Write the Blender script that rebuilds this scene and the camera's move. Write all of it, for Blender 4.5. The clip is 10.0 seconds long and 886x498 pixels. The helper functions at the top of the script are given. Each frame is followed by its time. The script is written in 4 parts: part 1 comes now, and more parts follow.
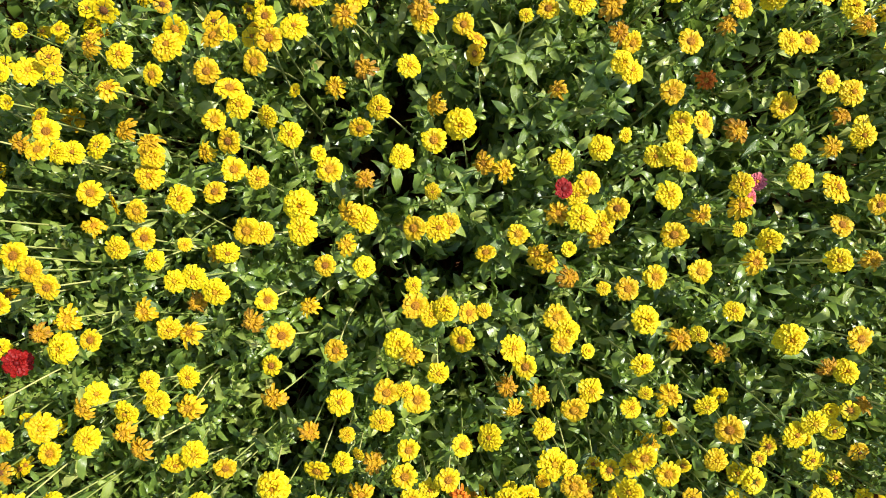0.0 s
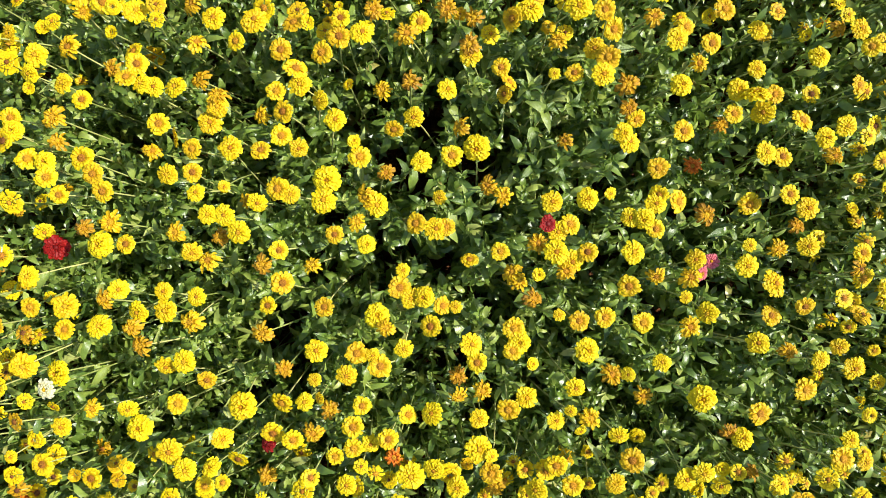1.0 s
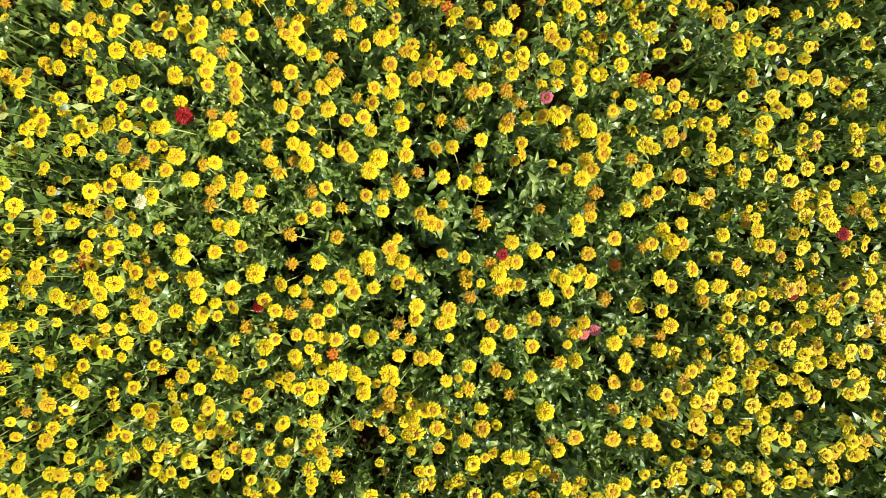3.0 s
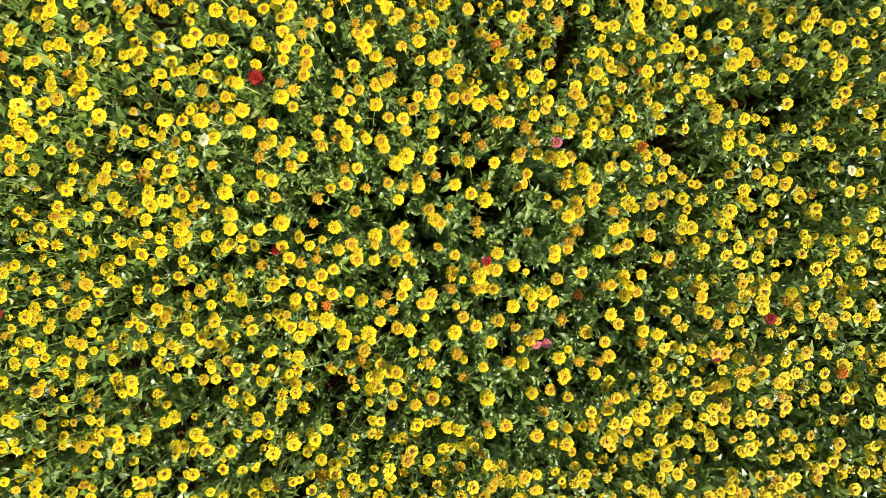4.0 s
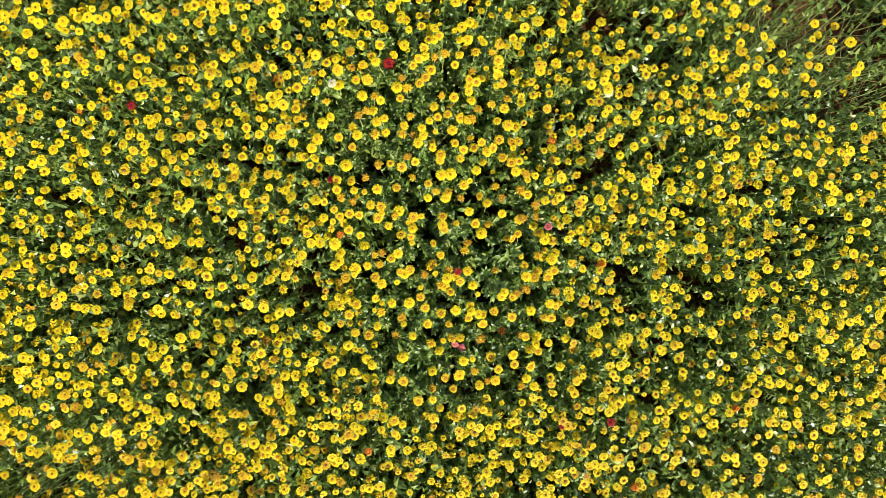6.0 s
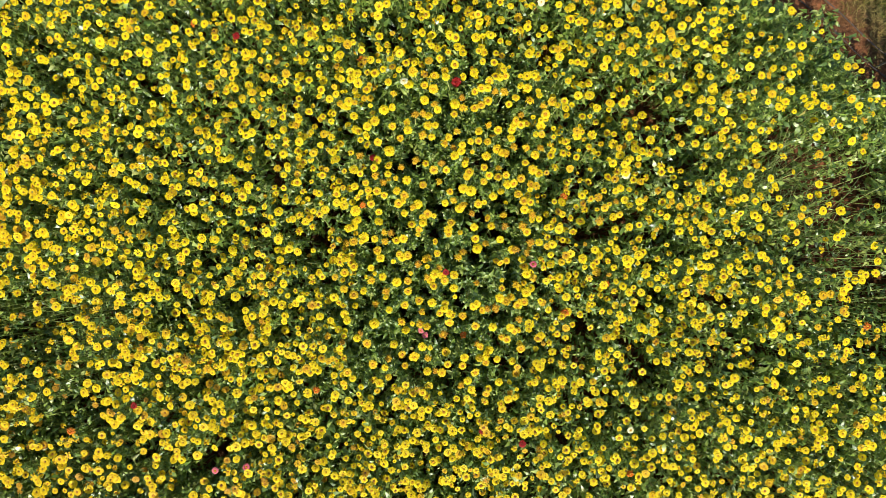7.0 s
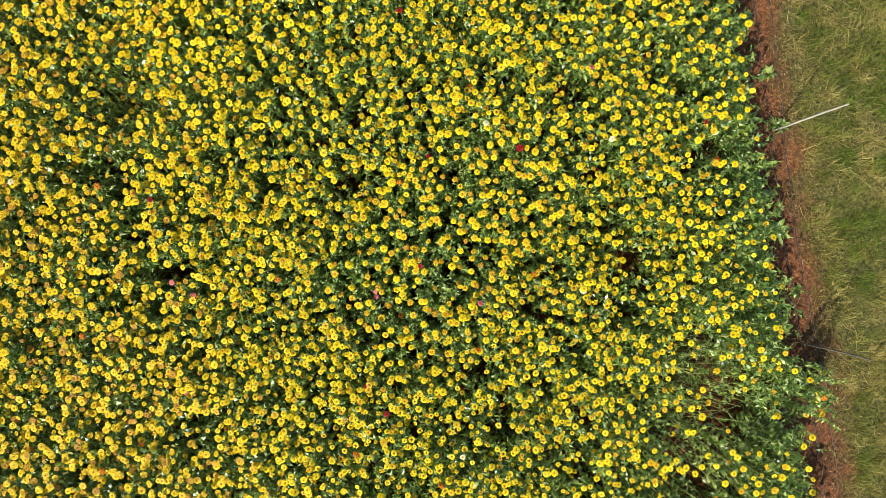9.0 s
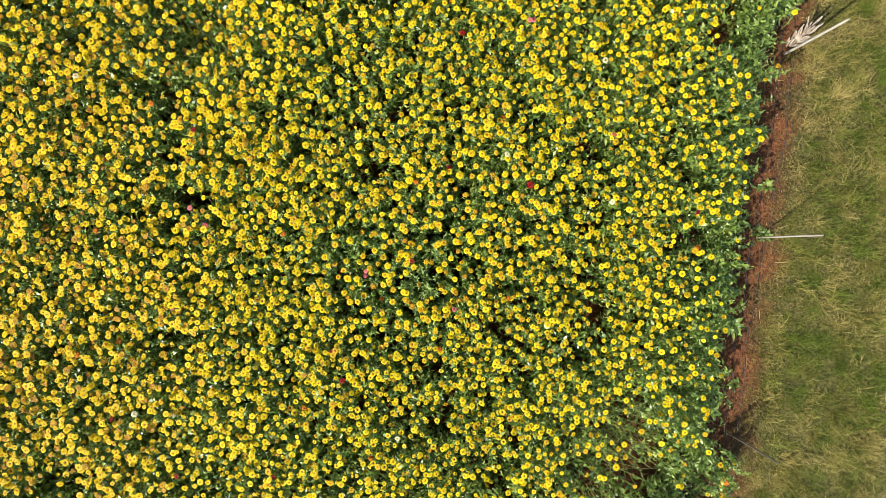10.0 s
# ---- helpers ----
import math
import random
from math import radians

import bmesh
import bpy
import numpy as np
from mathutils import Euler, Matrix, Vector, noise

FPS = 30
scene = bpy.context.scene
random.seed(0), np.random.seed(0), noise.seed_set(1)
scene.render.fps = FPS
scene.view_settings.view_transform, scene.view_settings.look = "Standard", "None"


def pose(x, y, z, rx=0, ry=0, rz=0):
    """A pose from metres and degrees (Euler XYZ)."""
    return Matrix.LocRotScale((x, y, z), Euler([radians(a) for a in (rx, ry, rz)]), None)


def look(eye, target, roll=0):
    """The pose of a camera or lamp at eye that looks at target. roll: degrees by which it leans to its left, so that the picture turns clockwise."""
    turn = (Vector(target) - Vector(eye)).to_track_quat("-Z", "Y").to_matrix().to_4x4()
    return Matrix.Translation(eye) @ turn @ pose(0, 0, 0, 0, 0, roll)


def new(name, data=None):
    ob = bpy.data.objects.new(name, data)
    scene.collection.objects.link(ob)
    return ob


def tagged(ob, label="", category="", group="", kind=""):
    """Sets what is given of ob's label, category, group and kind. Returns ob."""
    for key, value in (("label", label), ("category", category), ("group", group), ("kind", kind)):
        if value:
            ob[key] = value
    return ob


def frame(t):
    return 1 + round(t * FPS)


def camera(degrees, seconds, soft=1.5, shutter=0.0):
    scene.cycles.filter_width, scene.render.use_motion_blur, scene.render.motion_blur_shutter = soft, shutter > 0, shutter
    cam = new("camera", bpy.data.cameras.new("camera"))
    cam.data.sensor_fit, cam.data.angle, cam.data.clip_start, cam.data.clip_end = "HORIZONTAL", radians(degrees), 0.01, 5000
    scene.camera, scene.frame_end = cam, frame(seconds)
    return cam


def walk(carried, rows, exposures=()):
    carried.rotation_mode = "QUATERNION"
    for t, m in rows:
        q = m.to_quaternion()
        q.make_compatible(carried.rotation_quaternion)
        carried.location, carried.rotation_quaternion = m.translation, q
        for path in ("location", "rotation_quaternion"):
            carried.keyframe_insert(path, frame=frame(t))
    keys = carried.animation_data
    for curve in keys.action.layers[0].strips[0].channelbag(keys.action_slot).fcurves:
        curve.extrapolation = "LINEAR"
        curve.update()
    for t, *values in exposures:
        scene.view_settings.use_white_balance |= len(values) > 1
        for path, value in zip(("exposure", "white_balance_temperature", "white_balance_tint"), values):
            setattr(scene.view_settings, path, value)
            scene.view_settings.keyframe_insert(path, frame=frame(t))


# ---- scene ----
cam = camera(70.0, 10.0, soft=0.42)
# seconds, eye (x, y, z), tilt about x and y, heading
PATH = [
    (0.0, 0.000, 0.000, 2.263, -1.32, -0.96, -0.14),
    (0.5, 0.023, -0.009, 2.403, -0.98, -0.25, 8.11),
    (1.0, 0.026, -0.019, 2.504, -0.61, -0.50, 14.84),
    (1.5, 0.031, -0.035, 2.650, -0.18, -0.58, 20.93),
    (2.0, 0.048, -0.034, 2.829, -0.09, -0.49, 26.87),
    (2.5, 0.068, -0.050, 3.022, 0.25, -0.69, 33.79),
    (2.7, 0.077, -0.058, 3.100, 0.32, -0.84, 36.80),
    (3.8, 0.107, -0.030, 3.551, -0.62, -0.38, 53.07),
    (4.0, 0.105, -0.026, 3.646, -0.62, -0.33, 56.15),
    (4.5, 0.097, -0.035, 3.891, -0.57, -0.45, 64.03),
    (5.0, 0.102, -0.037, 4.130, -0.53, -0.64, 71.64),
    (5.5, 0.120, -0.036, 4.365, -0.44, -0.71, 79.64),
    (5.7, 0.124, -0.033, 4.460, -0.44, -0.68, 83.24),
    (6.8, 0.148, 0.070, 5.090, 0.15, 0.63, 106.52),
    (7.0, 0.149, 0.073, 5.190, 0.23, 0.58, 110.63),
    (7.5, 0.149, 0.071, 5.453, 0.33, 0.17, 120.29),
    (8.0, 0.150, 0.072, 5.705, 0.40, -0.18, 128.66),
    (8.5, 0.153, 0.059, 5.958, 0.37, -0.68, 137.86),
    (9.0, 0.147, 0.043, 6.218, 0.22, -1.08, 147.61),
    (9.5, 0.158, 0.017, 6.481, 0.00, -1.59, 156.12),
    (10.0, 0.181, 0.016, 6.742, 0.01, -2.00, 164.80),
]
walk(cam, [(t, pose(x, y, z, rx, ry, rz)) for t, x, y, z, rx, ry, rz in PATH], [(0.0, 0.72), (1.5, 0.68), (3.0, 0.63), (5.0, 0.60), (7.0, 0.55), (10.0, 0.61)])

# ---- light ----
SUN_AZ, SUN_EL = 22.0, 43.0
world = bpy.data.worlds.new("sky")
scene.world = world
world.use_nodes = True
wt = world.node_tree
sky = wt.nodes.new("ShaderNodeTexSky")
sky.sky_type, sky.sun_disc = "NISHITA", False
sky.sun_elevation, sky.sun_rotation = radians(SUN_EL), radians(90 - SUN_AZ)
wt.nodes["Background"].inputs["Strength"].default_value = 0.15
wt.links.new(sky.outputs[0], wt.nodes["Background"].inputs["Color"])
sun_data = bpy.data.lights.new("sun", "SUN")
sun_data.energy, sun_data.angle, sun_data.color = 5.0, radians(0.53), (1.0, 0.965, 0.89)
sun = new("sun", sun_data)
sun_way = Vector((math.cos(radians(SUN_EL)) * math.cos(radians(SUN_AZ)), math.cos(radians(SUN_EL)) * math.sin(radians(SUN_AZ)), math.sin(radians(SUN_EL))))
sun.matrix_world = look(sun_way * 30, (0, 0, 0))

# ---- plan ----
# The fence runs along ALONG through the post at ORIGIN; INWARD points over the flower bed.
ORIGIN = np.array((-3.34, 0.845))
ALONG = np.array((0.405, 0.914))
ALONG /= np.hypot(*ALONG)
INWARD = np.array((ALONG[1], -ALONG[0]))
BED_U, BED_V = (-5.6, 5.9), (0.42, 9.0)
CORE = np.array((0.05, -0.02))
# Dark hollows between the nearest plants, where few leaves stand: place and reach.
HOLLOWS = [
    (-0.31, 0.28, 0.075), (-0.63, 0.27, 0.045), (-0.58, 0.05, 0.055), (-0.10, 0.24, 0.065), (-0.18, 0.11, 0.045), (-0.97, 0.06, 0.052), (-0.86, 0.04, 0.037), (0.20, 0.54, 0.045),
    (0.18, 0.37, 0.052), (0.17, 0.13, 0.045), (0.43, 0.54, 0.037), (0.56, 0.17, 0.037), (-0.12, -0.13, 0.060), (-0.19, -0.18, 0.045), (-0.55, -0.36, 0.037), (-0.27, -0.50, 0.037),
    (0.25, -0.11, 0.070), (0.05, -0.10, 0.055), (0.47, -0.41, 0.055), (0.27, -0.50, 0.045), (0.70, -0.34, 0.037), (-1.09, 0.19, 0.045), (0.11, 0.47, 0.037), (-0.35, 0.42, 0.037),
]
rng = np.random.default_rng(7)


def to_world(u, v):
    return ORIGIN + np.multiply.outer(u, ALONG) + np.multiply.outer(v, INWARD)


def to_bed(xy):
    d = np.asarray(xy) - ORIGIN
    return d @ ALONG, d @ INWARD


def wave(x, y, scale, seed=0.0):
    """Smooth uneven field, about -1 to 1."""
    return np.array([noise.noise(Vector((a * scale, b * scale, seed))) for a, b in zip(x, y)])


def hollow(xyz):
    """How far a place above the low growth lies in a hollow, 0 to 1."""
    xy, w = xyz[:, :2], np.zeros(len(xyz))
    for hx, hy, r in HOLLOWS:
        w = np.maximum(w, np.exp(-(((xy[:, 0] - hx) ** 2 + (xy[:, 1] - hy) ** 2) / (1.2 * r) ** 2) ** 2))
    return w * (xyz[:, 2] > 0.42)


# ---- materials ----
def material(name, rough=0.6, spec=0.4):
    m = bpy.data.materials.new(name)
    m.use_nodes = True
    b = m.node_tree.nodes["Principled BSDF"]
    b.inputs["Roughness"].default_value = rough
    b.inputs["Specular IOR Level"].default_value = spec
    return m, m.node_tree, b


def node(tree, kind, **values):
    n = tree.nodes.new(kind)
    for key, value in values.items():
        n.inputs[key.replace("_", " ")].default_value = value
    return n


def ramp(tree, source, stops):
    n = tree.nodes.new("ShaderNodeValToRGB")
    el = n.color_ramp.elements
    while len(el) < len(stops):
        el.new(0.5)
    for e, (p, c) in zip(el, stops):
        e.position, e.color = p, (*c, 1)
    tree.links.new(source, n.inputs["Fac"])
    return n.outputs["Color"]


def maths(tree, op, a, b):
    n = tree.nodes.new("ShaderNodeMath")
    n.operation = op
    for i, x in enumerate((a, b)):
        if isinstance(x, (int, float)):
            n.inputs[i].default_value = x
        else:
            tree.links.new(x, n.inputs[i])
    return n.outputs[0]


def mixed(tree, kind, fac, a, b):
    n = tree.nodes.new("ShaderNodeMix")
    n.data_type, n.blend_type = "RGBA", kind
    for i, x in ((0, fac), (6, a), (7, b)):
        if isinstance(x, (int, float)):
            n.inputs[i].default_value = x
        elif isinstance(x, tuple):
            n.inputs[i].default_value = (*x, 1)
        else:
            tree.links.new(x, n.inputs[i])
    return n.outputs[2]


def noise_of(tree, scale, detail=3.0, source="Object"):
    co = tree.nodes.new("ShaderNodeTexCoord")
    n = node(tree, "ShaderNodeTexNoise", Scale=scale, Detail=detail)
    tree.links.new(co.outputs[source], n.inputs["Vector"])
    return n.outputs["Fac"]


def tint_of(tree):
    a = tree.nodes.new("ShaderNodeAttribute")
    a.attribute_name = "tint"
    s = tree.nodes.new("ShaderNodeSeparateXYZ")
    tree.links.new(a.outputs["Vector"], s.inputs[0])
    return s.outputs


def bumped(tree, b, height, strength, distance):
    n = node(tree, "ShaderNodeBump", Strength=strength, Distance=distance)
    tree.links.new(height, n.inputs["Height"])
    tree.links.new(n.outputs[0], b.inputs["Normal"])


def see_through(tree, b, color, part):
    """Thin tissue: part of the light passes through."""
    t = tree.nodes.new("ShaderNodeBsdfTranslucent")
    tree.links.new(color, t.inputs["Color"])
    mix = tree.nodes.new("ShaderNodeMixShader")
    mix.inputs[0].default_value = part
    tree.links.new(b.outputs[0], mix.inputs[1])
    tree.links.new(t.outputs[0], mix.inputs[2])
    tree.links.new(mix.outputs[0], tree.nodes["Material Output"].inputs["Surface"])


def petal_material(name, stops, base):
    """Petals: tone from fresh to faded, a darker claw at the foot of each petal, fine streaks."""
    m, t, b = material(name, 0.55, 0.25)
    tone, along, _ = tint_of(t)[:3]
    info = t.nodes.new("ShaderNodeObjectInfo")
    tone = maths(t, "ADD", tone, maths(t, "MULTIPLY", info.outputs["Random"], 0.35))
    c = ramp(t, tone, stops)
    foot = ramp(t, along, [(0.0, (1, 1, 1)), (0.45, (0.45, 0.45, 0.45)), (0.8, (0, 0, 0))])
    c = mixed(t, "MIX", foot, c, base)
    streak = ramp(t, noise_of(t, 260.0), [(0.3, (0.80, 0.74, 0.6)), (0.7, (1.08, 1.10, 1.05))])
    c = mixed(t, "MULTIPLY", 1.0, c, streak)
    t.links.new(c, b.inputs["Base Color"])
    see_through(t, b, mixed(t, "MULTIPLY", 1.0, c, (1.0, 0.93, 0.9)), 0.32)
    return m


YELLOW = petal_material("yellow petal", [(0.0, (0.84, 0.705, 0.008)), (0.35, (0.83, 0.660, 0.007)), (0.65, (0.73, 0.49, 0.010)), (0.85, (0.52, 0.29, 0.014)), (1.0, (0.28, 0.14, 0.018))], (0.58, 0.325, 0.004))
ORANGE = petal_material("orange petal", [(0.0, (0.78, 0.25, 0.014)), (1.0, (0.60, 0.14, 0.02))], (0.5, 0.08, 0.01))
RED = petal_material("red petal", [(0.0, (0.33, 0.010, 0.007)), (1.0, (0.22, 0.007, 0.006))], (0.15, 0.004, 0.004))
PINK = petal_material("pink petal", [(0.0, (0.74, 0.16, 0.22)), (1.0, (0.74, 0.30, 0.30))], (0.58, 0.10, 0.13))
WHITE = petal_material("cream petal", [(0.0, (0.82, 0.80, 0.58)), (1.0, (0.74, 0.72, 0.42))], (0.66, 0.62, 0.22))


def disc_material():
    m, t, b = material("flower disc", 0.8, 0.2)
    tone, along, _ = tint_of(t)[:3]
    info = t.nodes.new("ShaderNodeObjectInfo")
    tone = maths(t, "ADD", tone, maths(t, "MULTIPLY", info.outputs["Random"], 0.5))
    c = ramp(t, tone, [(0.0, (0.66, 0.42, 0.012)), (0.45, (0.50, 0.24, 0.012)), (0.8, (0.30, 0.12, 0.012)), (1.0, (0.12, 0.045, 0.012))])
    n = noise_of(t, 420.0)
    c = mixed(t, "MULTIPLY", 1.0, c, ramp(t, n, [(0.3, (0.45, 0.4, 0.4)), (0.65, (1.2, 1.2, 1.1))]))
    t.links.new(c, b.inputs["Base Color"])
    bumped(t, b, n, 0.8, 0.003)
    return m


DISC = disc_material()


def leaf_material(name, stops, rough, spec, part):
    m, t, b = material(name, rough, spec)
    tone, along, _ = tint_of(t)[:3]
    info = t.nodes.new("ShaderNodeObjectInfo")
    tone = maths(t, "ADD", tone, maths(t, "MULTIPLY", info.outputs["Random"], 0.3))
    c = ramp(t, tone, stops)
    rib = ramp(t, tint_of(t)[2], [(0.80, (0, 0, 0)), (0.97, (0.35, 0.35, 0.35))])
    c = mixed(t, "MIX", rib, c, (0.30, 0.38, 0.12))
    blotch = ramp(t, noise_of(t, 55.0, 4.0), [(0.25, (0.72, 0.74, 0.7)), (0.7, (1.15, 1.12, 1.05))])
    c = mixed(t, "MULTIPLY", 1.0, c, blotch)
    t.links.new(c, b.inputs["Base Color"])
    bumped(t, b, noise_of(t, 220.0, 2.0), 0.35, 0.002)
    shine = t.nodes.new("ShaderNodeMapRange")
    shine.inputs["To Min"].default_value, shine.inputs["To Max"].default_value = rough - 0.14, rough + 0.16
    t.links.new(noise_of(t, 30.0, 2.0), shine.inputs["Value"])
    t.links.new(shine.outputs[0], b.inputs["Roughness"])
    see_through(t, b, c, part)
    return m


LEAF = leaf_material("zinnia leaf", [(0.0, (0.070, 0.138, 0.024)), (0.45, (0.195, 0.300, 0.042)), (0.8, (0.39, 0.48, 0.095)), (0.94, (0.50, 0.55, 0.16)), (1.0, (0.38, 0.33, 0.08))], 0.35, 0.78, 0.42)
STEM = leaf_material("zinnia stem", [(0.0, (0.11, 0.15, 0.03)), (0.35, (0.25, 0.30, 0.07)), (1.0, (0.55, 0.54, 0.20))], 0.5, 0.4, 0.05)
GRASS = leaf_material("grass blade", [(0.0, (0.055, 0.120, 0.013)), (0.3, (0.155, 0.200, 0.026)), (0.6, (0.25, 0.225, 0.050)), (0.8, (0.34, 0.27, 0.085)), (1.0, (0.46, 0.37, 0.13))], 0.6, 0.12, 0.25)
STRAW = leaf_material("dead stalk", [(0.0, (0.12, 0.055, 0.028)), (0.6, (0.25, 0.13, 0.06)), (1.0, (0.42, 0.29, 0.15))], 0.8, 0.2, 0.05)


def ground_material():
    """Red-brown earth in the bed and along the fence, dull turf beyond."""
    m, t, b = material("earth and turf", 0.95, 0.1)
    geo = t.nodes.new("ShaderNodeNewGeometry")
    dot = t.nodes.new("ShaderNodeVectorMath")
    dot.operation = "DOT_PRODUCT"
    dot.inputs[1].default_value = (*INWARD, 0)
    t.links.new(geo.outputs["Position"], dot.inputs[0])
    v = maths(t, "SUBTRACT", dot.outputs["Value"], float(ORIGIN @ INWARD))
    n1, n2, n3 = noise_of(t, 3.0, 5.0), noise_of(t, 28.0, 6.0), noise_of(t, 160.0, 3.0)
    run = t.nodes.new("ShaderNodeVectorMath")
    run.operation = "DOT_PRODUCT"
    run.inputs[1].default_value = (*ALONG, 0)
    t.links.new(geo.outputs["Position"], run.inputs[0])
    u = maths(t, "ABSOLUTE", maths(t, "SUBTRACT", run.outputs["Value"], float(ORIGIN @ ALONG) + 0.15), 0.0)
    v = maths(t, "MINIMUM", v, maths(t, "MINIMUM", maths(t, "SUBTRACT", 9.1, v), maths(t, "SUBTRACT", 5.9, u)))
    edge = maths(t, "ADD", v, maths(t, "MULTIPLY", maths(t, "SUBTRACT", n1, 0.5), 0.7))
    edge = maths(t, "ADD", maths(t, "MULTIPLY", edge, 3.0), 1.25)
    clamp = t.nodes.new("ShaderNodeClamp")
    t.links.new(edge, clamp.inputs[0])
    earth = ramp(t, n2, [(0.25, (0.068, 0.032, 0.015)), (0.5, (0.125, 0.053, 0.022)), (0.75, (0.24, 0.092, 0.036))])
    earth = mixed(t, "MULTIPLY", 1.0, earth, ramp(t, n1, [(0.3, (0.55, 0.62, 0.66)), (0.7, (1.4, 1.3, 1.25))]))
    turf = ramp(t, n2, [(0.25, (0.028, 0.030, 0.009)), (0.5, (0.085, 0.082, 0.022)), (0.75, (0.20, 0.16, 0.06))])
    t.links.new(mixed(t, "MIX", clamp.outputs[0], turf, earth), b.inputs["Base Color"])
    bumped(t, b, maths(t, "ADD", n2, maths(t, "MULTIPLY", n3, 0.4)), 0.9, 0.03)
    return m


EARTH = ground_material()


def wood_material(name, dark, pale):
    m, t, b = material(name, 0.8, 0.25)
    co = t.nodes.new("ShaderNodeTexCoord")
    mp = t.nodes.new("ShaderNodeMapping")
    mp.inputs["Scale"].default_value = (90, 90, 6)
    t.links.new(co.outputs["Object"], mp.inputs[0])
    n = node(t, "ShaderNodeTexNoise", Scale=1.0, Detail=5.0)
    t.links.new(mp.outputs[0], n.inputs["Vector"])
    t.links.new(ramp(t, n.outputs["Fac"], [(0.3, dark), (0.7, pale)]), b.inputs["Base Color"])
    bumped(t, b, n.outputs["Fac"], 0.5, 0.004)
    return m


POST = wood_material("weathered grey wood", (0.26, 0.22, 0.17), (0.52, 0.47, 0.38))
POST_DARK = wood_material("dark old wood", (0.05, 0.04, 0.032), (0.20, 0.17, 0.13))
HUSK = wood_material("bleached husk", (0.22, 0.165, 0.12), (0.50, 0.41, 0.31))
HOSE, _t, _b = material("black drip hose", 0.45, 0.4)
_b.inputs["Base Color"].default_value = (0.05, 0.036, 0.030, 1)


# ---- mesh helpers ----
def mesh_of(name, verts, tris, mats, tint=None, which=None, smooth=False):
    """A mesh from numpy arrays of corners and triangles; tint: tone, way along, ring at each corner."""
    me = bpy.data.meshes.new(name)
    verts, tris = np.asarray(verts, np.float32), np.asarray(tris, np.int32)
    me.vertices.add(len(verts))
    me.vertices.foreach_set("co", verts.ravel())
    me.loops.add(tris.size)
    me.loops.foreach_set("vertex_index", tris.ravel())
    me.polygons.add(len(tris))
    me.polygons.foreach_set("loop_start", np.arange(0, tris.size, 3, dtype=np.int32))
    me.polygons.foreach_set("loop_total", np.full(len(tris), 3, np.int32))
    me.polygons.foreach_set("use_smooth", np.full(len(tris), smooth, bool))
    for m in mats:
        me.materials.append(m)
    if which is not None:
        me.polygons.foreach_set("material_index", np.asarray(which, np.int32))
    if tint is not None:
        a = me.attributes.new("tint", "FLOAT_VECTOR", "POINT")
        a.data.foreach_set("vector", np.asarray(tint, np.float32).ravel())
    me.update()
    me.validate()
    return me


def part(name, me, parent, m=None, label=""):
    ob = new(name, me)
    ob.parent = parent
    if m is not None:
        ob.matrix_basis = m
    return tagged(ob, label) if label else ob


def join(pieces):
    """One (corners, triangles, tint) out of many."""
    v, f, c, n = [], [], [], 0
    for a, b, d in pieces:
        v.append(a), f.append(np.asarray(b) + n), c.append(d)
        n += len(a)
    return np.concatenate(v), np.concatenate(f), np.concatenate(c)


def turned(yaw, tilt, tilt_az):
    """Rotation matrices: a turn by yaw, then a lean by tilt towards tilt_az."""
    c, s = np.cos(yaw), np.sin(yaw)
    o, l = np.zeros_like(c), np.ones_like(c)
    rz = np.stack([c, -s, o, s, c, o, o, o, l], -1).reshape(-1, 3, 3)
    k = np.stack([-np.sin(tilt_az), np.cos(tilt_az), o], -1)
    kx = np.zeros((len(yaw), 3, 3))
    kx[:, 0, 1], kx[:, 0, 2], kx[:, 1, 0], kx[:, 1, 2], kx[:, 2, 0], kx[:, 2, 1] = -k[:, 2], k[:, 1], k[:, 2], -k[:, 0], -k[:, 1], k[:, 0]
    lean = np.eye(3) + np.sin(tilt)[:, None, None] * kx + (1 - np.cos(tilt))[:, None, None] * (kx @ kx)
    return lean @ rz


def spread(template, where, turn, size, tone):
    """Copies of a template at many places: corners, triangles, tint."""
    v, f, c = template
    out = np.einsum("nij,vj->nvi", turn, v) * np.asarray(size)[:, None, None] + where[:, None, :]
    n = len(where)
    tris = (np.arange(n) * len(v))[:, None, None] + np.asarray(f)[None]
    tint = np.repeat(c[None], n, 0).copy()
    tint[:, :, 0] += np.asarray(tone)[:, None]
    return out.reshape(-1, 3), tris.reshape(-1, 3), tint.reshape(-1, 3)


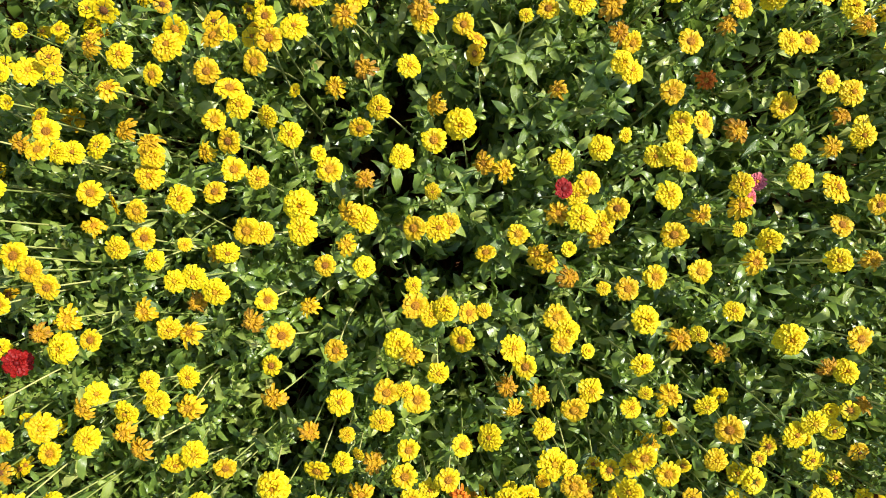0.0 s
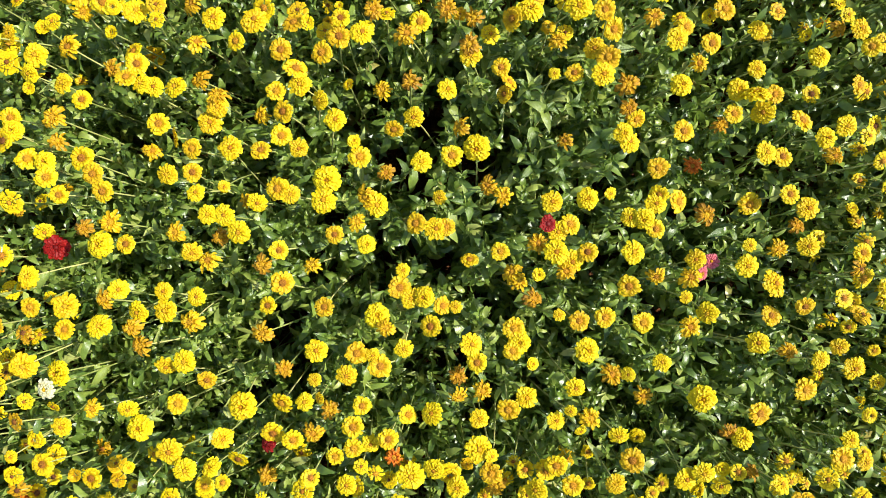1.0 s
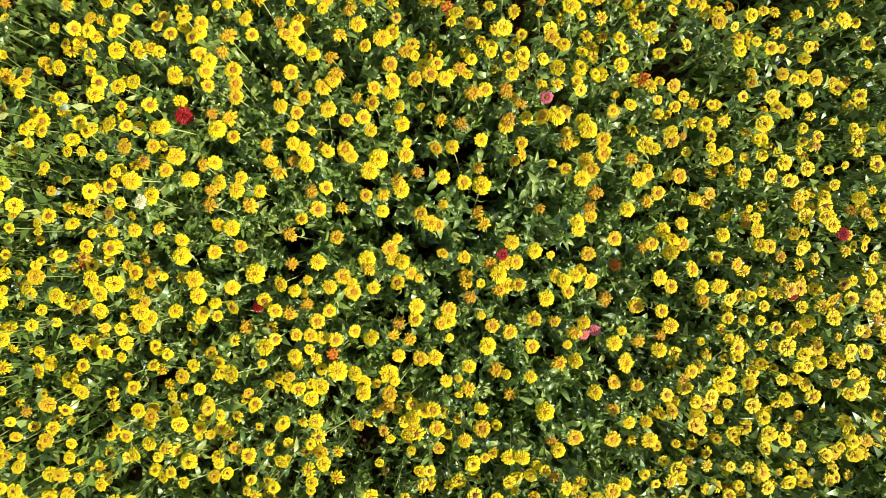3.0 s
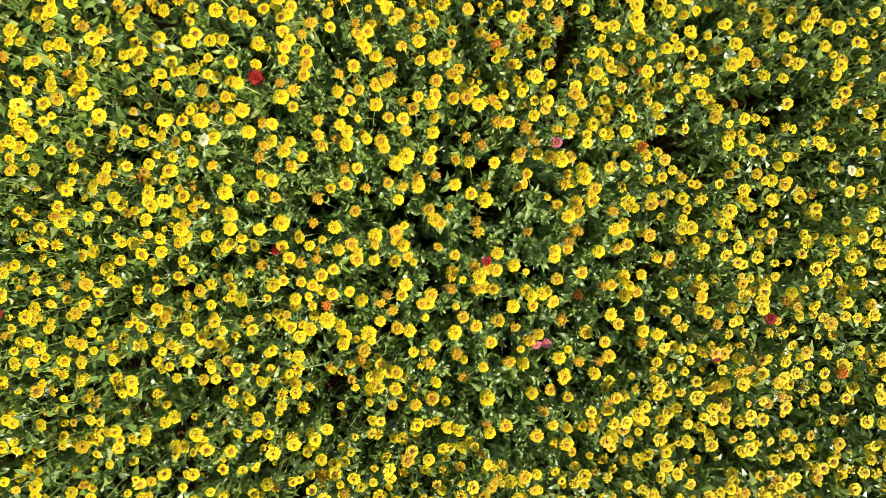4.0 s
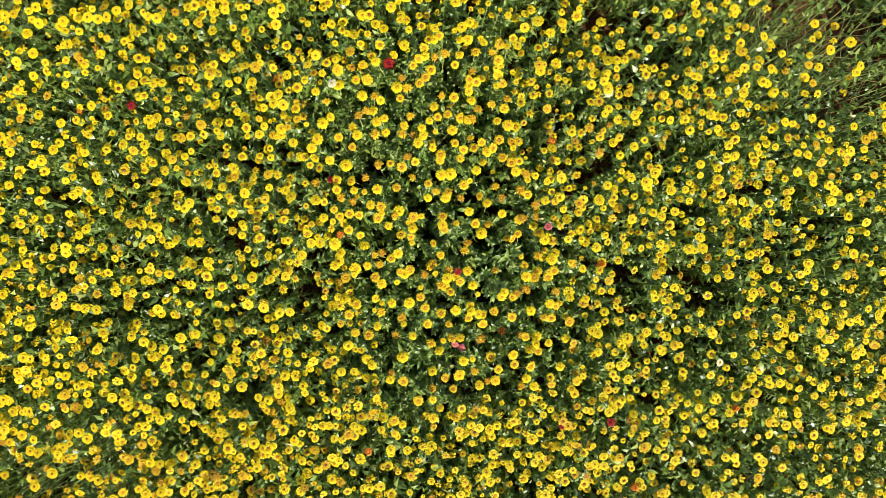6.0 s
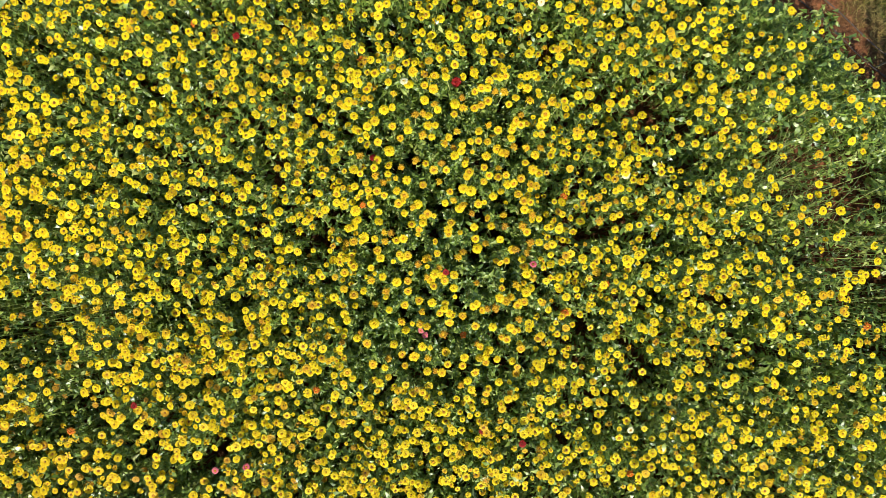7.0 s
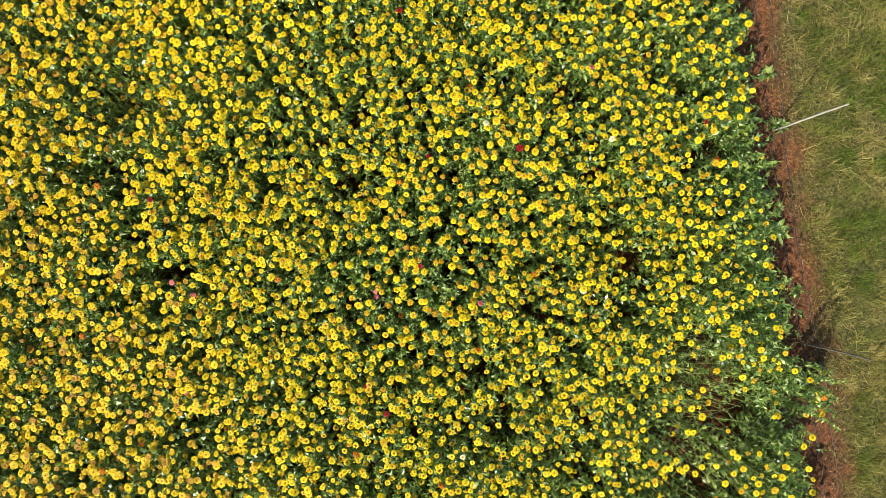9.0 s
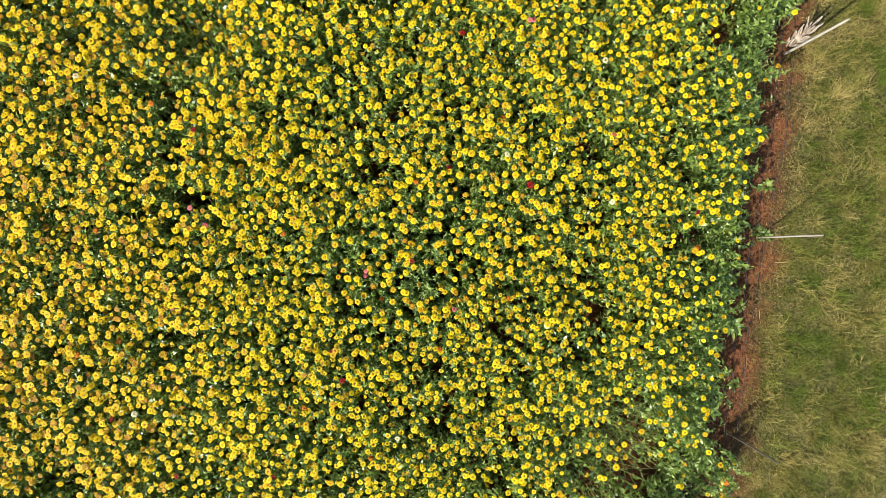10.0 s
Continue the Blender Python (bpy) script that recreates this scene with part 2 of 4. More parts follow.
# ---- flower heads (unit radius) ----
def petal_ring(n, r0, r1, half, z0, zm, z1, fine, seed, ragged=0.09, missing=0.0, jitter=0.24):
    """A ring of broad petals with blunt tips, each slightly channelled."""
    r = np.random.default_rng(seed)
    pieces = []
    for i in range(n):
        if r.random() < missing:
            continue
        a = 2 * math.pi * (i + r.uniform(-jitter, jitter)) / n
        k, w, dz = 1 + r.uniform(-ragged, ragged), half * r.uniform(0.78, 1.15), r.uniform(-0.13, 0.13)
        rm, ru, rt = r0 + (r1 - r0) * 0.5, r0 + (r1 * k - r0) * 0.84, r1 * k
        zu = zm * 0.45 + z1 * 0.55 + 0.02
        twist = r.uniform(-0.05, 0.05)
        if fine == 2:
            notch = r.uniform(0.955, 1.0)
            p = [(r0, -w * 0.4, z0), (r0, w * 0.4, z0), (rm, -w * 0.86, zm + 0.045), (rm, 0, zm - 0.01), (rm, w * 0.86, zm + 0.045),
                 (ru, -w, zu + 0.04 + twist), (ru, 0, zu), (ru, w, zu + 0.04 - twist),
                 (rt * 0.965, -w * 0.62, z1 + twist), (rt * notch, 0, z1 + 0.02), (rt * 0.97, w * 0.6, z1 - twist)]
            f = [(0, 3, 2), (0, 1, 3), (1, 4, 3), (2, 3, 5), (3, 6, 5), (3, 7, 6), (3, 4, 7), (5, 6, 8), (6, 9, 8), (6, 10, 9), (6, 7, 10)]
            al = [0, 0, 0.5, 0.44, 0.5, 0.86, 0.8, 0.86, 1, 1, 1]
        elif fine == 0:
            p = [(r0, -w * 0.62, z0), (r0, w * 0.62, z0), (ru, -w, zu), (ru, w, zu), (rt, 0, z1)]
            f = [(0, 1, 3), (0, 3, 2), (2, 3, 4)]
            al = [0.25, 0.25, 0.8, 0.8, 1]
        else:
            p = [(r0, 0, z0), (ru, -w, zu), (ru, w, zu), (rt, -w * 0.62, z1), (rt * 0.98, w * 0.62, z1)]
            f = [(0, 2, 1), (1, 2, 3), (2, 4, 3)]
            al = [0.0, 0.8, 0.8, 1, 1]
        p = np.array(p, float)
        p[:, 2] += dz * (p[:, 0] - r0)
        c, s = math.cos(a), math.sin(a)
        q = np.stack([p[:, 0] * c - p[:, 1] * s, p[:, 0] * s + p[:, 1] * c, p[:, 2]], 1)
        pieces.append((q, f, np.stack([np.full(len(p), r.uniform(-0.1, 0.1)), al, np.zeros(len(p))], 1)))
    return join(pieces)


def dome(radius, z, height, n, rings):
    v, f = [(0, 0, z + height)], []
    for k in range(1, rings + 1):
        e = k / rings * math.pi / 2
        v += [(radius * math.sin(e) * math.cos(2 * math.pi * i / n), radius * math.sin(e) * math.sin(2 * math.pi * i / n), z + height * math.cos(e)) for i in range(n)]
    for i in range(n):
        j = (i + 1) % n
        f.append((0, 1 + i, 1 + j))
        for k in range(rings - 1):
            a, b = 1 + k * n, 1 + (k + 1) * n
            f += [(a + i, b + i, b + j), (a + i, b + j, a + j)]
    return np.array(v, float), f, np.zeros((len(v), 3))


def head_petals(form, fine, seed):
    """form: double, open, ball, bud, ragged."""
    if form == "double":
        rings = [(18, 0.25, 1.0, 0.178, 0.0, 0.07, -0.05), (15, 0.22, 0.82, 0.16, 0.06, 0.14, 0.05), (11, 0.18, 0.58, 0.135, 0.11, 0.20, 0.15), (8, 0.10, 0.37, 0.10, 0.14, 0.25, 0.24)]
    elif form == "open":
        rings = [(15, 0.25, 1.0, 0.195, 0.0, 0.08, -0.02), (12, 0.25, 0.78, 0.165, 0.08, 0.17, 0.12)]
    elif form == "ball":
        rings = [(19, 0.25, 1.0, 0.175, -0.06, 0.02, -0.13), (17, 0.22, 0.90, 0.165, 0.04, 0.13, 0.03), (14, 0.2, 0.73, 0.145, 0.12, 0.25, 0.18), (11, 0.15, 0.54, 0.125, 0.19, 0.34, 0.30), (8, 0.08, 0.34, 0.10, 0.25, 0.40, 0.39)]
    elif form == "bud":
        rings = [(12, 0.25, 1.0, 0.26, 0.0, 0.25, 0.28), (10, 0.2, 0.76, 0.22, 0.15, 0.42, 0.5), (7, 0.05, 0.46, 0.17, 0.3, 0.55, 0.6)]
    else:
        rings = [(15, 0.24, 1.0, 0.15, 0.0, 0.06, -0.30), (13, 0.22, 0.84, 0.14, 0.08, 0.18, -0.04), (9, 0.18, 0.60, 0.115, 0.14, 0.27, 0.18)]
    if fine < 0:
        return dome(1.0, -0.1, 0.45, 8, 1)
    if fine == 0:
        few = (rings[0], rings[min(2, len(rings) - 1)])
        rings = [(max(6, int(n * q)), a, b, h / q, z0, zm, z1) for q, (n, a, b, h, z0, zm, z1) in zip((0.56, 0.5), few)]
    if fine == 1:
        rings = rings[:1] + rings[2:4] if len(rings) > 3 else rings
    old = form == "ragged"
    return join([petal_ring(n, a, b, h, z0, zm, z1, fine, seed * 17 + i, 0.2 if old else 0.09, 0.14 if old else 0.0, 0.36 if old else 0.24) for i, (n, a, b, h, z0, zm, z1) in enumerate(rings)])


def head_disc(form, fine):
    n, rings = ((10, 3), (7, 2), (5, 1), (4, 1))[2 - fine]
    radius, z, h = {"double": (0.19, 0.20, 0.13), "open": (0.33, 0.08, 0.17), "ball": (0.10, 0.32, 0.11), "bud": (0.16, 0.25, 0.2), "ragged": (0.32, 0.06, 0.2)}[form]
    return dome(radius, z, h, n, rings)


def calyx(fine):
    """Green cup under the head."""
    n = 8 if fine == 2 else 4
    v = [(0.08 * math.cos(2 * math.pi * i / n), 0.08 * math.sin(2 * math.pi * i / n), -0.42) for i in range(n)]
    v += [(0.34 * math.cos(2 * math.pi * i / n), 0.34 * math.sin(2 * math.pi * i / n), -0.02) for i in range(n)]
    f = []
    for i in range(n):
        j = (i + 1) % n
        f += [(i, j, n + j), (i, n + j, n + i)]
    return np.array(v, float), f, np.zeros((len(v), 3))


# ---- leaves and stems ----
def leaf_shape(fine, seed=0):
    """Unit length along x, folded along its rib and arched."""
    r = np.random.default_rng(seed)
    bend, fold, wide = r.uniform(0.05, 0.85), r.uniform(0.0, 0.24), r.uniform(0.16, 0.235)
    sway = r.uniform(-0.16, 0.16)
    rib = lambda x: 0.22 * math.sin(math.pi * x * 0.8) - bend * x * x
    if fine == 2:
        xs, ws = [0.0, 0.10, 0.32, 0.58, 0.86, 1.0], [0.02, 0.72, 1.0, 0.95, 0.52, 0.0]
    elif fine == 1.5:
        s, d = 0.7 * sway, lambda: r.uniform(-0.1, 0.1)
        v = [(0, 0, 0)]
        for x, w in ((0.16, 0.8), (0.48, 1.05)):
            v += [(x + d(), s - wide * w, rib(x) + fold * w + d()), (x + 0.05, s, rib(x)), (x + d(), s + wide * w, rib(x) + fold * w + d())]
        v = np.array(v + [(0.82, s - 0.74 * wide, rib(0.8) + 0.5 * fold + d()), (0.82, s + 0.74 * wide, rib(0.8) + 0.5 * fold + d()), (1, 0, rib(1))], float)
        f = [(0, 1, 2), (0, 2, 3), (1, 4, 5), (1, 5, 2), (2, 5, 6), (2, 6, 3), (4, 7, 5), (5, 7, 8), (5, 8, 6), (7, 9, 8)]
        return v, f, np.stack([np.zeros(10), v[:, 0], (1, 0, 1, 0, 0, 1, 0, 0, 0, 1)], 1)
    elif fine == 1:
        k, m, s = wide * r.uniform(0.9, 1.1), wide * r.uniform(0.68, 0.9), 0.6 * sway
        v = np.array([(0, 0, 0), (0.28, s - k, rib(0.28) + fold + r.uniform(-0.08, 0.08)), (0.34, s, rib(0.34)), (0.28, s + k, rib(0.28) + fold + r.uniform(-0.08, 0.08)),
                      (0.72, s - m, rib(0.72) + 0.6 * fold + r.uniform(-0.1, 0.1)), (0.72, s + m, rib(0.72) + 0.6 * fold + r.uniform(-0.1, 0.1)), (1, 0, rib(1))], float)
        return v, [(0, 1, 2), (0, 2, 3), (1, 4, 2), (2, 4, 5), (2, 5, 3), (4, 6, 5)], np.stack([np.zeros(7), v[:, 0], (1, 0, 1, 0, 0, 0, 1)], 1)
    elif fine < 0:
        v = np.array([(0, 0, 0), (0.42, -1.15 * wide, rib(0.45) + fold), (0.46, 1.15 * wide, rib(0.45) - 0.5 * fold), (1, 0, rib(1))], float)
        return v, [(0, 1, 2), (1, 3, 2)], np.stack([np.zeros(4), v[:, 0], np.zeros(4)], 1)
    else:
        xs, ws = [0.0, 0.4, 1.0], [0.0, 1.08, 0.0]
    v, f = [(0, 0, 0)], []
    for x, w in zip(xs[1:-1], ws[1:-1]):
        k = wide * w * r.uniform(0.92, 1.08)
        s = sway * math.sin(math.pi * x)
        v += [(x + r.uniform(-0.04, 0.04), s - k, rib(x) + fold * w + r.uniform(-0.09, 0.09)), (x, s, rib(x) + r.uniform(-0.03, 0.03)), (x + r.uniform(-0.04, 0.04), s + k, rib(x) + fold * w + r.uniform(-0.09, 0.09))]
    v.append((1, 0, rib(1)))
    last = len(v) - 1
    f += [(0, 1, 2), (0, 2, 3)]
    for k in range(1, last - 3, 3):
        f += [(k, k + 3, k + 4), (k, k + 4, k + 1), (k + 1, k + 4, k + 5), (k + 1, k + 5, k + 2)]
    k = last - 3
    f += [(k, last, k + 1), (k + 1, last, k + 2)]
    v = np.array(v, float)
    ridge = (np.arange(len(v)) % 3 == 2) | (np.arange(len(v)) == 0) | (np.arange(len(v)) == last)
    return v, f, np.stack([np.zeros(len(v)), v[:, 0], ridge], 1)


def stem_points(foot, head, f):
    """Points of slightly bowed stems at the share f of the way up; foot and head (n, 3), f (n, k)."""
    ctrl = foot + (head - foot) * np.array((0.3, 0.3, 0.62))
    f = f[:, :, None]
    return (1 - f) ** 2 * foot[:, None] + 2 * f * (1 - f) * ctrl[:, None] + f * f * head[:, None]


def stems(foot, head, sides, segs, r0, r1):
    n = len(foot)
    f = np.repeat(np.linspace(0, 1, segs + 1)[None], n, 0)
    p = stem_points(foot, head, f)
    a = np.arange(sides) * 2 * math.pi / sides
    ring = np.stack([np.cos(a), np.sin(a), 0 * a], 1)
    rad = np.linspace(r0, r1, segs + 1)
    v = p[:, :, None, :] + ring[None, None] * rad[None, :, None, None]
    per = (segs + 1) * sides
    t = []
    for s in range(segs):
        for i in range(sides):
            j = (i + 1) % sides
            t += [(s * sides + i, s * sides + j, (s + 1) * sides + j), (s * sides + i, (s + 1) * sides + j, (s + 1) * sides + i)]
    tris = (np.arange(n) * per)[:, None, None] + np.array(t)[None]
    tint = np.zeros((n, per, 3))
    tint[:, :, 0] = rng.uniform(0.1, 0.85, n)[:, None]
    return v.reshape(-1, 3), tris.reshape(-1, 3), tint.reshape(-1, 3)


def leaf_layout(foot, head, count, length):
    """Opposite pairs up each stem: places, turns, sizes."""
    n = len(foot)
    pair = np.arange(count) // 2
    f = 0.22 + 0.72 * (pair[None] + rng.uniform(0.0, 0.9, (n, count))) / max(1, (count + 1) // 2)
    p = stem_points(foot, head, f)
    az = rng.uniform(0, 6.283, (n, 1)) + pair * 1.571 + (np.arange(count) % 2) * math.pi + rng.normal(0, 0.3, (n, count))
    pitch = rng.normal(0.32, 0.55, (n, count))
    size = length * (1.12 - 0.42 * f) * np.where(rng.random((n, count)) < 0.66, rng.uniform(0.26, 0.75, (n, count)), rng.uniform(0.75, 1.25, (n, count)))
    az, pitch, size, p = az.ravel(), pitch.ravel(), size.ravel(), p.reshape(-1, 3)
    roll = rng.normal(0, 0.72, len(az))
    m = leaf_turn(az, pitch, roll)
    return p, m, size


def leaf_turn(az, pitch, roll):
    c, s, cp, sp, cr, sr = np.cos(az), np.sin(az), np.cos(pitch), np.sin(pitch), np.cos(roll), np.sin(roll)
    o, l = np.zeros_like(c), np.ones_like(c)
    rz = np.stack([c, -s, o, s, c, o, o, o, l], -1).reshape(-1, 3, 3)
    ry = np.stack([cp, o, -sp, o, l, o, sp, o, cp], -1).reshape(-1, 3, 3)
    rx = np.stack([l, o, o, o, cr, -sr, o, sr, cr], -1).reshape(-1, 3, 3)
    return rz @ ry @ rx


# ---- ground ----
def graded(lo, hi, fine, far):
    a = list(np.arange(lo, hi + 1e-6, fine))
    step = fine
    while a[-1] < far:
        step *= 1.6
        a.append(a[-1] + step)
        a.insert(0, a[0] - step)
    return np.array(a)


def make_ground():
    xs, ys = graded(-6.0, 7.0, 0.15, 900), graded(-6.0, 6.0, 0.15, 900)
    gx, gy = np.meshgrid(xs, ys)
    x, y = gx.ravel(), gy.ravel()
    near = (np.abs(x) < 12) & (np.abs(y) < 12)
    z = np.zeros(len(x))
    z[near] = 0.03 * wave(x[near], y[near], 0.9, 3.0) + 0.015 * wave(x[near], y[near], 4.0, 5.0) - 0.015
    nx, ny = len(xs), len(ys)
    i = (np.arange(ny - 1)[:, None] * nx + np.arange(nx - 1)[None]).ravel()
    tris = np.concatenate([np.stack([i, i + 1, i + nx + 1], 1), np.stack([i, i + nx + 1, i + nx], 1)])
    ob = new("ground", mesh_of("ground", np.stack([x, y, z], 1), tris, [EARTH], smooth=True))
    tagged(ob, "red-brown earth of the bed turning into dull grassland", "ground", kind="structure")


make_ground()

# ---- stakes along the bed's edge ----
def tube(points, radii, sides, wobble=0.0, seed=0):
    """A closed rod through the points."""
    r = np.random.default_rng(seed)
    v, f = [], []
    for (x, y, z), rad in zip(points, radii):
        for i in range(sides):
            a = 2 * math.pi * i / sides
            q = rad * (1 + r.uniform(-wobble, wobble))
            v.append((x + q * math.cos(a), y + q * math.sin(a), z))
    n = len(points)
    for k in range(n - 1):
        for i in range(sides):
            j = (i + 1) % sides
            f += [(k * sides + i, k * sides + j, (k + 1) * sides + j), (k * sides + i, (k + 1) * sides + j, (k + 1) * sides + i)]
    for i in range(1, sides - 1):
        f += [(0, i + 1, i), ((n - 1) * sides, (n - 1) * sides + i, (n - 1) * sides + i + 1)]
    return np.array(v, float), f, np.zeros((len(v), 3))


def fence_post(x, y, height, radius, mat, lean, label, seed):
    zs = np.linspace(-0.12, height, 9)
    pts = [(lean[0] * max(z, 0) + 0.005 * math.sin(5 * z + seed), lean[1] * max(z, 0), z) for z in zs]
    rad = [radius * (1.06 - 0.14 * k / 8) for k in range(9)]
    rad[-1] *= 0.86
    v, f, c = tube(pts, rad, 12, 0.07, seed)
    ob = new("fence_post", mesh_of("fence_post", v, f, [mat]))
    ob.matrix_basis = pose(x, y, 0)
    return tagged(ob, label, "post", "posts of the bed's edge")


fence_post(-3.374, 0.852, 1.12, 0.0088, POST, (0.0, 0.0), "pale weathered wooden stake standing in the verge", 1)
fence_post(-2.503, 2.811, 0.96, 0.0078, POST_DARK, (0.0, 0.0), "dark old wooden stake standing in the verge", 2)
fence_post(-4.197, -0.998, 1.03, 0.0130, POST, (0.0, 0.0), "stout pale wooden post beside a dry bundle", 3)

# ---- single plants of the flower bed ----
COLOURS = {"yellow": YELLOW, "orange": ORANGE, "red": RED, "pink": PINK, "cream": WHITE}
FORMS = ("double", "open", "ball", "bud", "ragged")
SHARES = (0.46, 0.20, 0.14, 0.06, 0.14)
SIZES = {"double": 0.031, "open": 0.030, "ball": 0.030, "bud": 0.019, "ragged": 0.027}
TONES = {"double": 0.20, "open": 0.33, "ball": 0.06, "bud": 0.12, "ragged": 0.56}
LABELS = {
    "double": "yellow zinnia with a full double bloom on a leafy stem",
    "open": "golden yellow zinnia with an open bloom and dark centre",
    "ball": "bright yellow zinnia with a domed pompon bloom",
    "bud": "yellow zinnia bud just opening on a green stem",
    "ragged": "faded orange-yellow zinnia with a ragged wilting bloom",
}
HEADS, DISCS, DARK_DISCS = {}, {}, {}
for i, form in enumerate(FORMS):
    v, f, c = head_disc(form, 2)
    DISCS[form] = mesh_of("disc", v, f, [DISC], c + np.array((0.32 if form == "open" else 0.12, 0, 0)), smooth=True)
    DARK_DISCS[form] = mesh_of("disc", v, f, [RED], c + np.array((0.9, 0.2, 0)), smooth=True)
    for colour, mat in COLOURS.items():
        for k in range(3):
            v, f, c = head_petals(form, 2, 10 * i + k)
            c[:, 0] += TONES[form] if colour == "yellow" else 0.0
            HEADS[form, colour, k] = mesh_of("flower_head", v, f, [mat], c)
LEAVES = [mesh_of("leaf", *leaf_shape(2, k)[:2], [LEAF], leaf_shape(2, k)[2] + np.array((0.12 * k, 0, 0)), smooth=True) for k in range(6)]
CUP = calyx(2)
rnd = random.Random(5)


def matrix(turn, where, size):
    m = Matrix([list(row) for row in np.asarray(turn) * size]).to_4x4()
    m.translation = Vector([float(a) for a in where])
    return m


def zinnia(x, y, z, form, colour="yellow", size=0.0, label="", leaves=9):
    """One stem with its leaves and bloom."""
    root = new("zinnia")
    lean, az = rnd.uniform(0.02, 0.14), rnd.uniform(0, 6.283)
    fx, fy = x + lean * math.cos(az), y + lean * math.sin(az)
    root.matrix_basis = pose(fx, fy, -0.02)
    foot, head = np.zeros((1, 3)), np.array([[x - fx, y - fy, z + 0.02]])
    size = size or SIZES[form] * rnd.uniform(0.82, 1.16)
    tilt = turned(np.array([rnd.uniform(0, 6.283)]), np.array([abs(rnd.gauss(0.0, 0.34))]), np.array([rnd.uniform(0, 6.283)]))[0]
    cup = (CUP[0] @ tilt.T * size + head[0], CUP[1], CUP[2])
    v, f, c = join([stems(foot, head - np.array((0, 0, 0.3 * size)), 5, 5, 0.0030, 0.0021), cup])
    part("stem", mesh_of("stem", v, f, [STEM], c, smooth=True), root)
    bloom = part("flower_head", HEADS[form, colour, rnd.randrange(3)], root, matrix(tilt, head[0], size))
    part("disc", DARK_DISCS[form] if colour == "red" else DISCS[form], bloom)
    p, m, s = leaf_layout(foot, head, leaves, 0.066)
    free = hollow(p + np.array((fx, fy, 0))) < 0.5
    for k in np.flatnonzero(free):
        part("leaf", LEAVES[rnd.randrange(6)], root, matrix(m[k], p[k], s[k]))
    return tagged(root, label or LABELS[form], "flower", "zinnias of the bed")


single = []


def yellow_patch(kind, spots):
    """kind: mixed, large, small, faded."""
    for x, y, z in spots:
        single.append((x, y))
        if kind == "mixed":
            form = rnd.choices(("double", "open", "ball", "ragged"), (0.36, 0.42, 0.08, 0.14))[0]
            zinnia(x, y, z, form, size=0.0285 * rnd.uniform(0.86, 1.14))
        elif kind == "large":
            zinnia(x, y, z, rnd.choice(("double", "ball")), size=rnd.uniform(0.034, 0.038), label="large yellow zinnia with a very full domed bloom")
        elif kind == "small":
            zinnia(x, y, z, rnd.choice(("bud", "double")), size=rnd.uniform(0.016, 0.020), label="small yellow zinnia bloom just opening")
        else:
            zinnia(x, y, z - 0.03, "ragged", size=rnd.uniform(0.024, 0.029))


def leafy_shoot(x, y, z, leaves=12):
    """A stem that bears no bloom yet, with a rosette at its tip."""
    root = new("zinnia_shoot")
    root.matrix_basis = pose(x, y, -0.02)
    foot, head = np.zeros((1, 3)), np.array([[rnd.uniform(-0.04, 0.04), rnd.uniform(-0.04, 0.04), z + 0.02]])
    v, f, c = stems(foot, head, 5, 5, 0.0032, 0.002)
    part("stem", mesh_of("stem", v, f, [STEM], c, smooth=True), root)
    p, m, s = leaf_layout(foot, head, leaves, 0.072)
    for k in range(leaves):
        part("leaf", LEAVES[rnd.randrange(6)], root, matrix(m[k], p[k], s[k]))
    for k in range(6):
        m = leaf_turn(np.array([k * 1.047 + rnd.uniform(-0.2, 0.2)]), np.array([rnd.uniform(-0.1, 0.9)]), np.array([rnd.uniform(-0.5, 0.5)]))[0]
        part("leaf", LEAVES[rnd.randrange(6)], root, matrix(m, head[0], rnd.uniform(0.034, 0.056)))
    return tagged(root, "green leafy zinnia shoot without a bloom", "plant", "shoots of the bed")



yellow_patch("mixed", [
    (-0.816, -0.838, 0.86), (-0.789, -0.727, 0.87), (-0.734, -0.670, 0.85), (-0.698, -0.856, 0.83), (-0.639, -0.642, 0.86), (-0.454, -0.754, 0.87),
    (-0.391, -0.733, 0.87), (-0.378, -0.647, 0.88), (-0.090, -0.633, 0.84), (-0.041, -0.691, 0.86), (0.242, -0.632, 0.84), (-0.943, -0.448, 0.87),
    (-0.865, -0.493, 0.83), (-0.760, -0.450, 0.87), (-0.756, -0.376, 0.89), (-0.671, -0.429, 0.89), (-0.669, -0.387, 0.88), (-0.579, -0.515, 0.84),
    (-0.537, -0.380, 0.87), (-0.530, -0.486, 0.86), (-0.516, -0.593, 0.87), (-0.458, -0.514, 0.87), (-0.275, -0.441, 0.85), (-0.264, -0.615, 0.84),
    (-0.258, -0.525, 0.86), (-0.206, -0.612, 0.86), (-0.202, -0.509, 0.86), (-0.164, -0.592, 0.83), (-0.113, -0.412, 0.87), (-0.063, -0.537, 0.87),
    (-0.055, -0.481, 0.86), (-0.048, -0.597, 0.85), (-0.008, -0.574, 0.85),
])
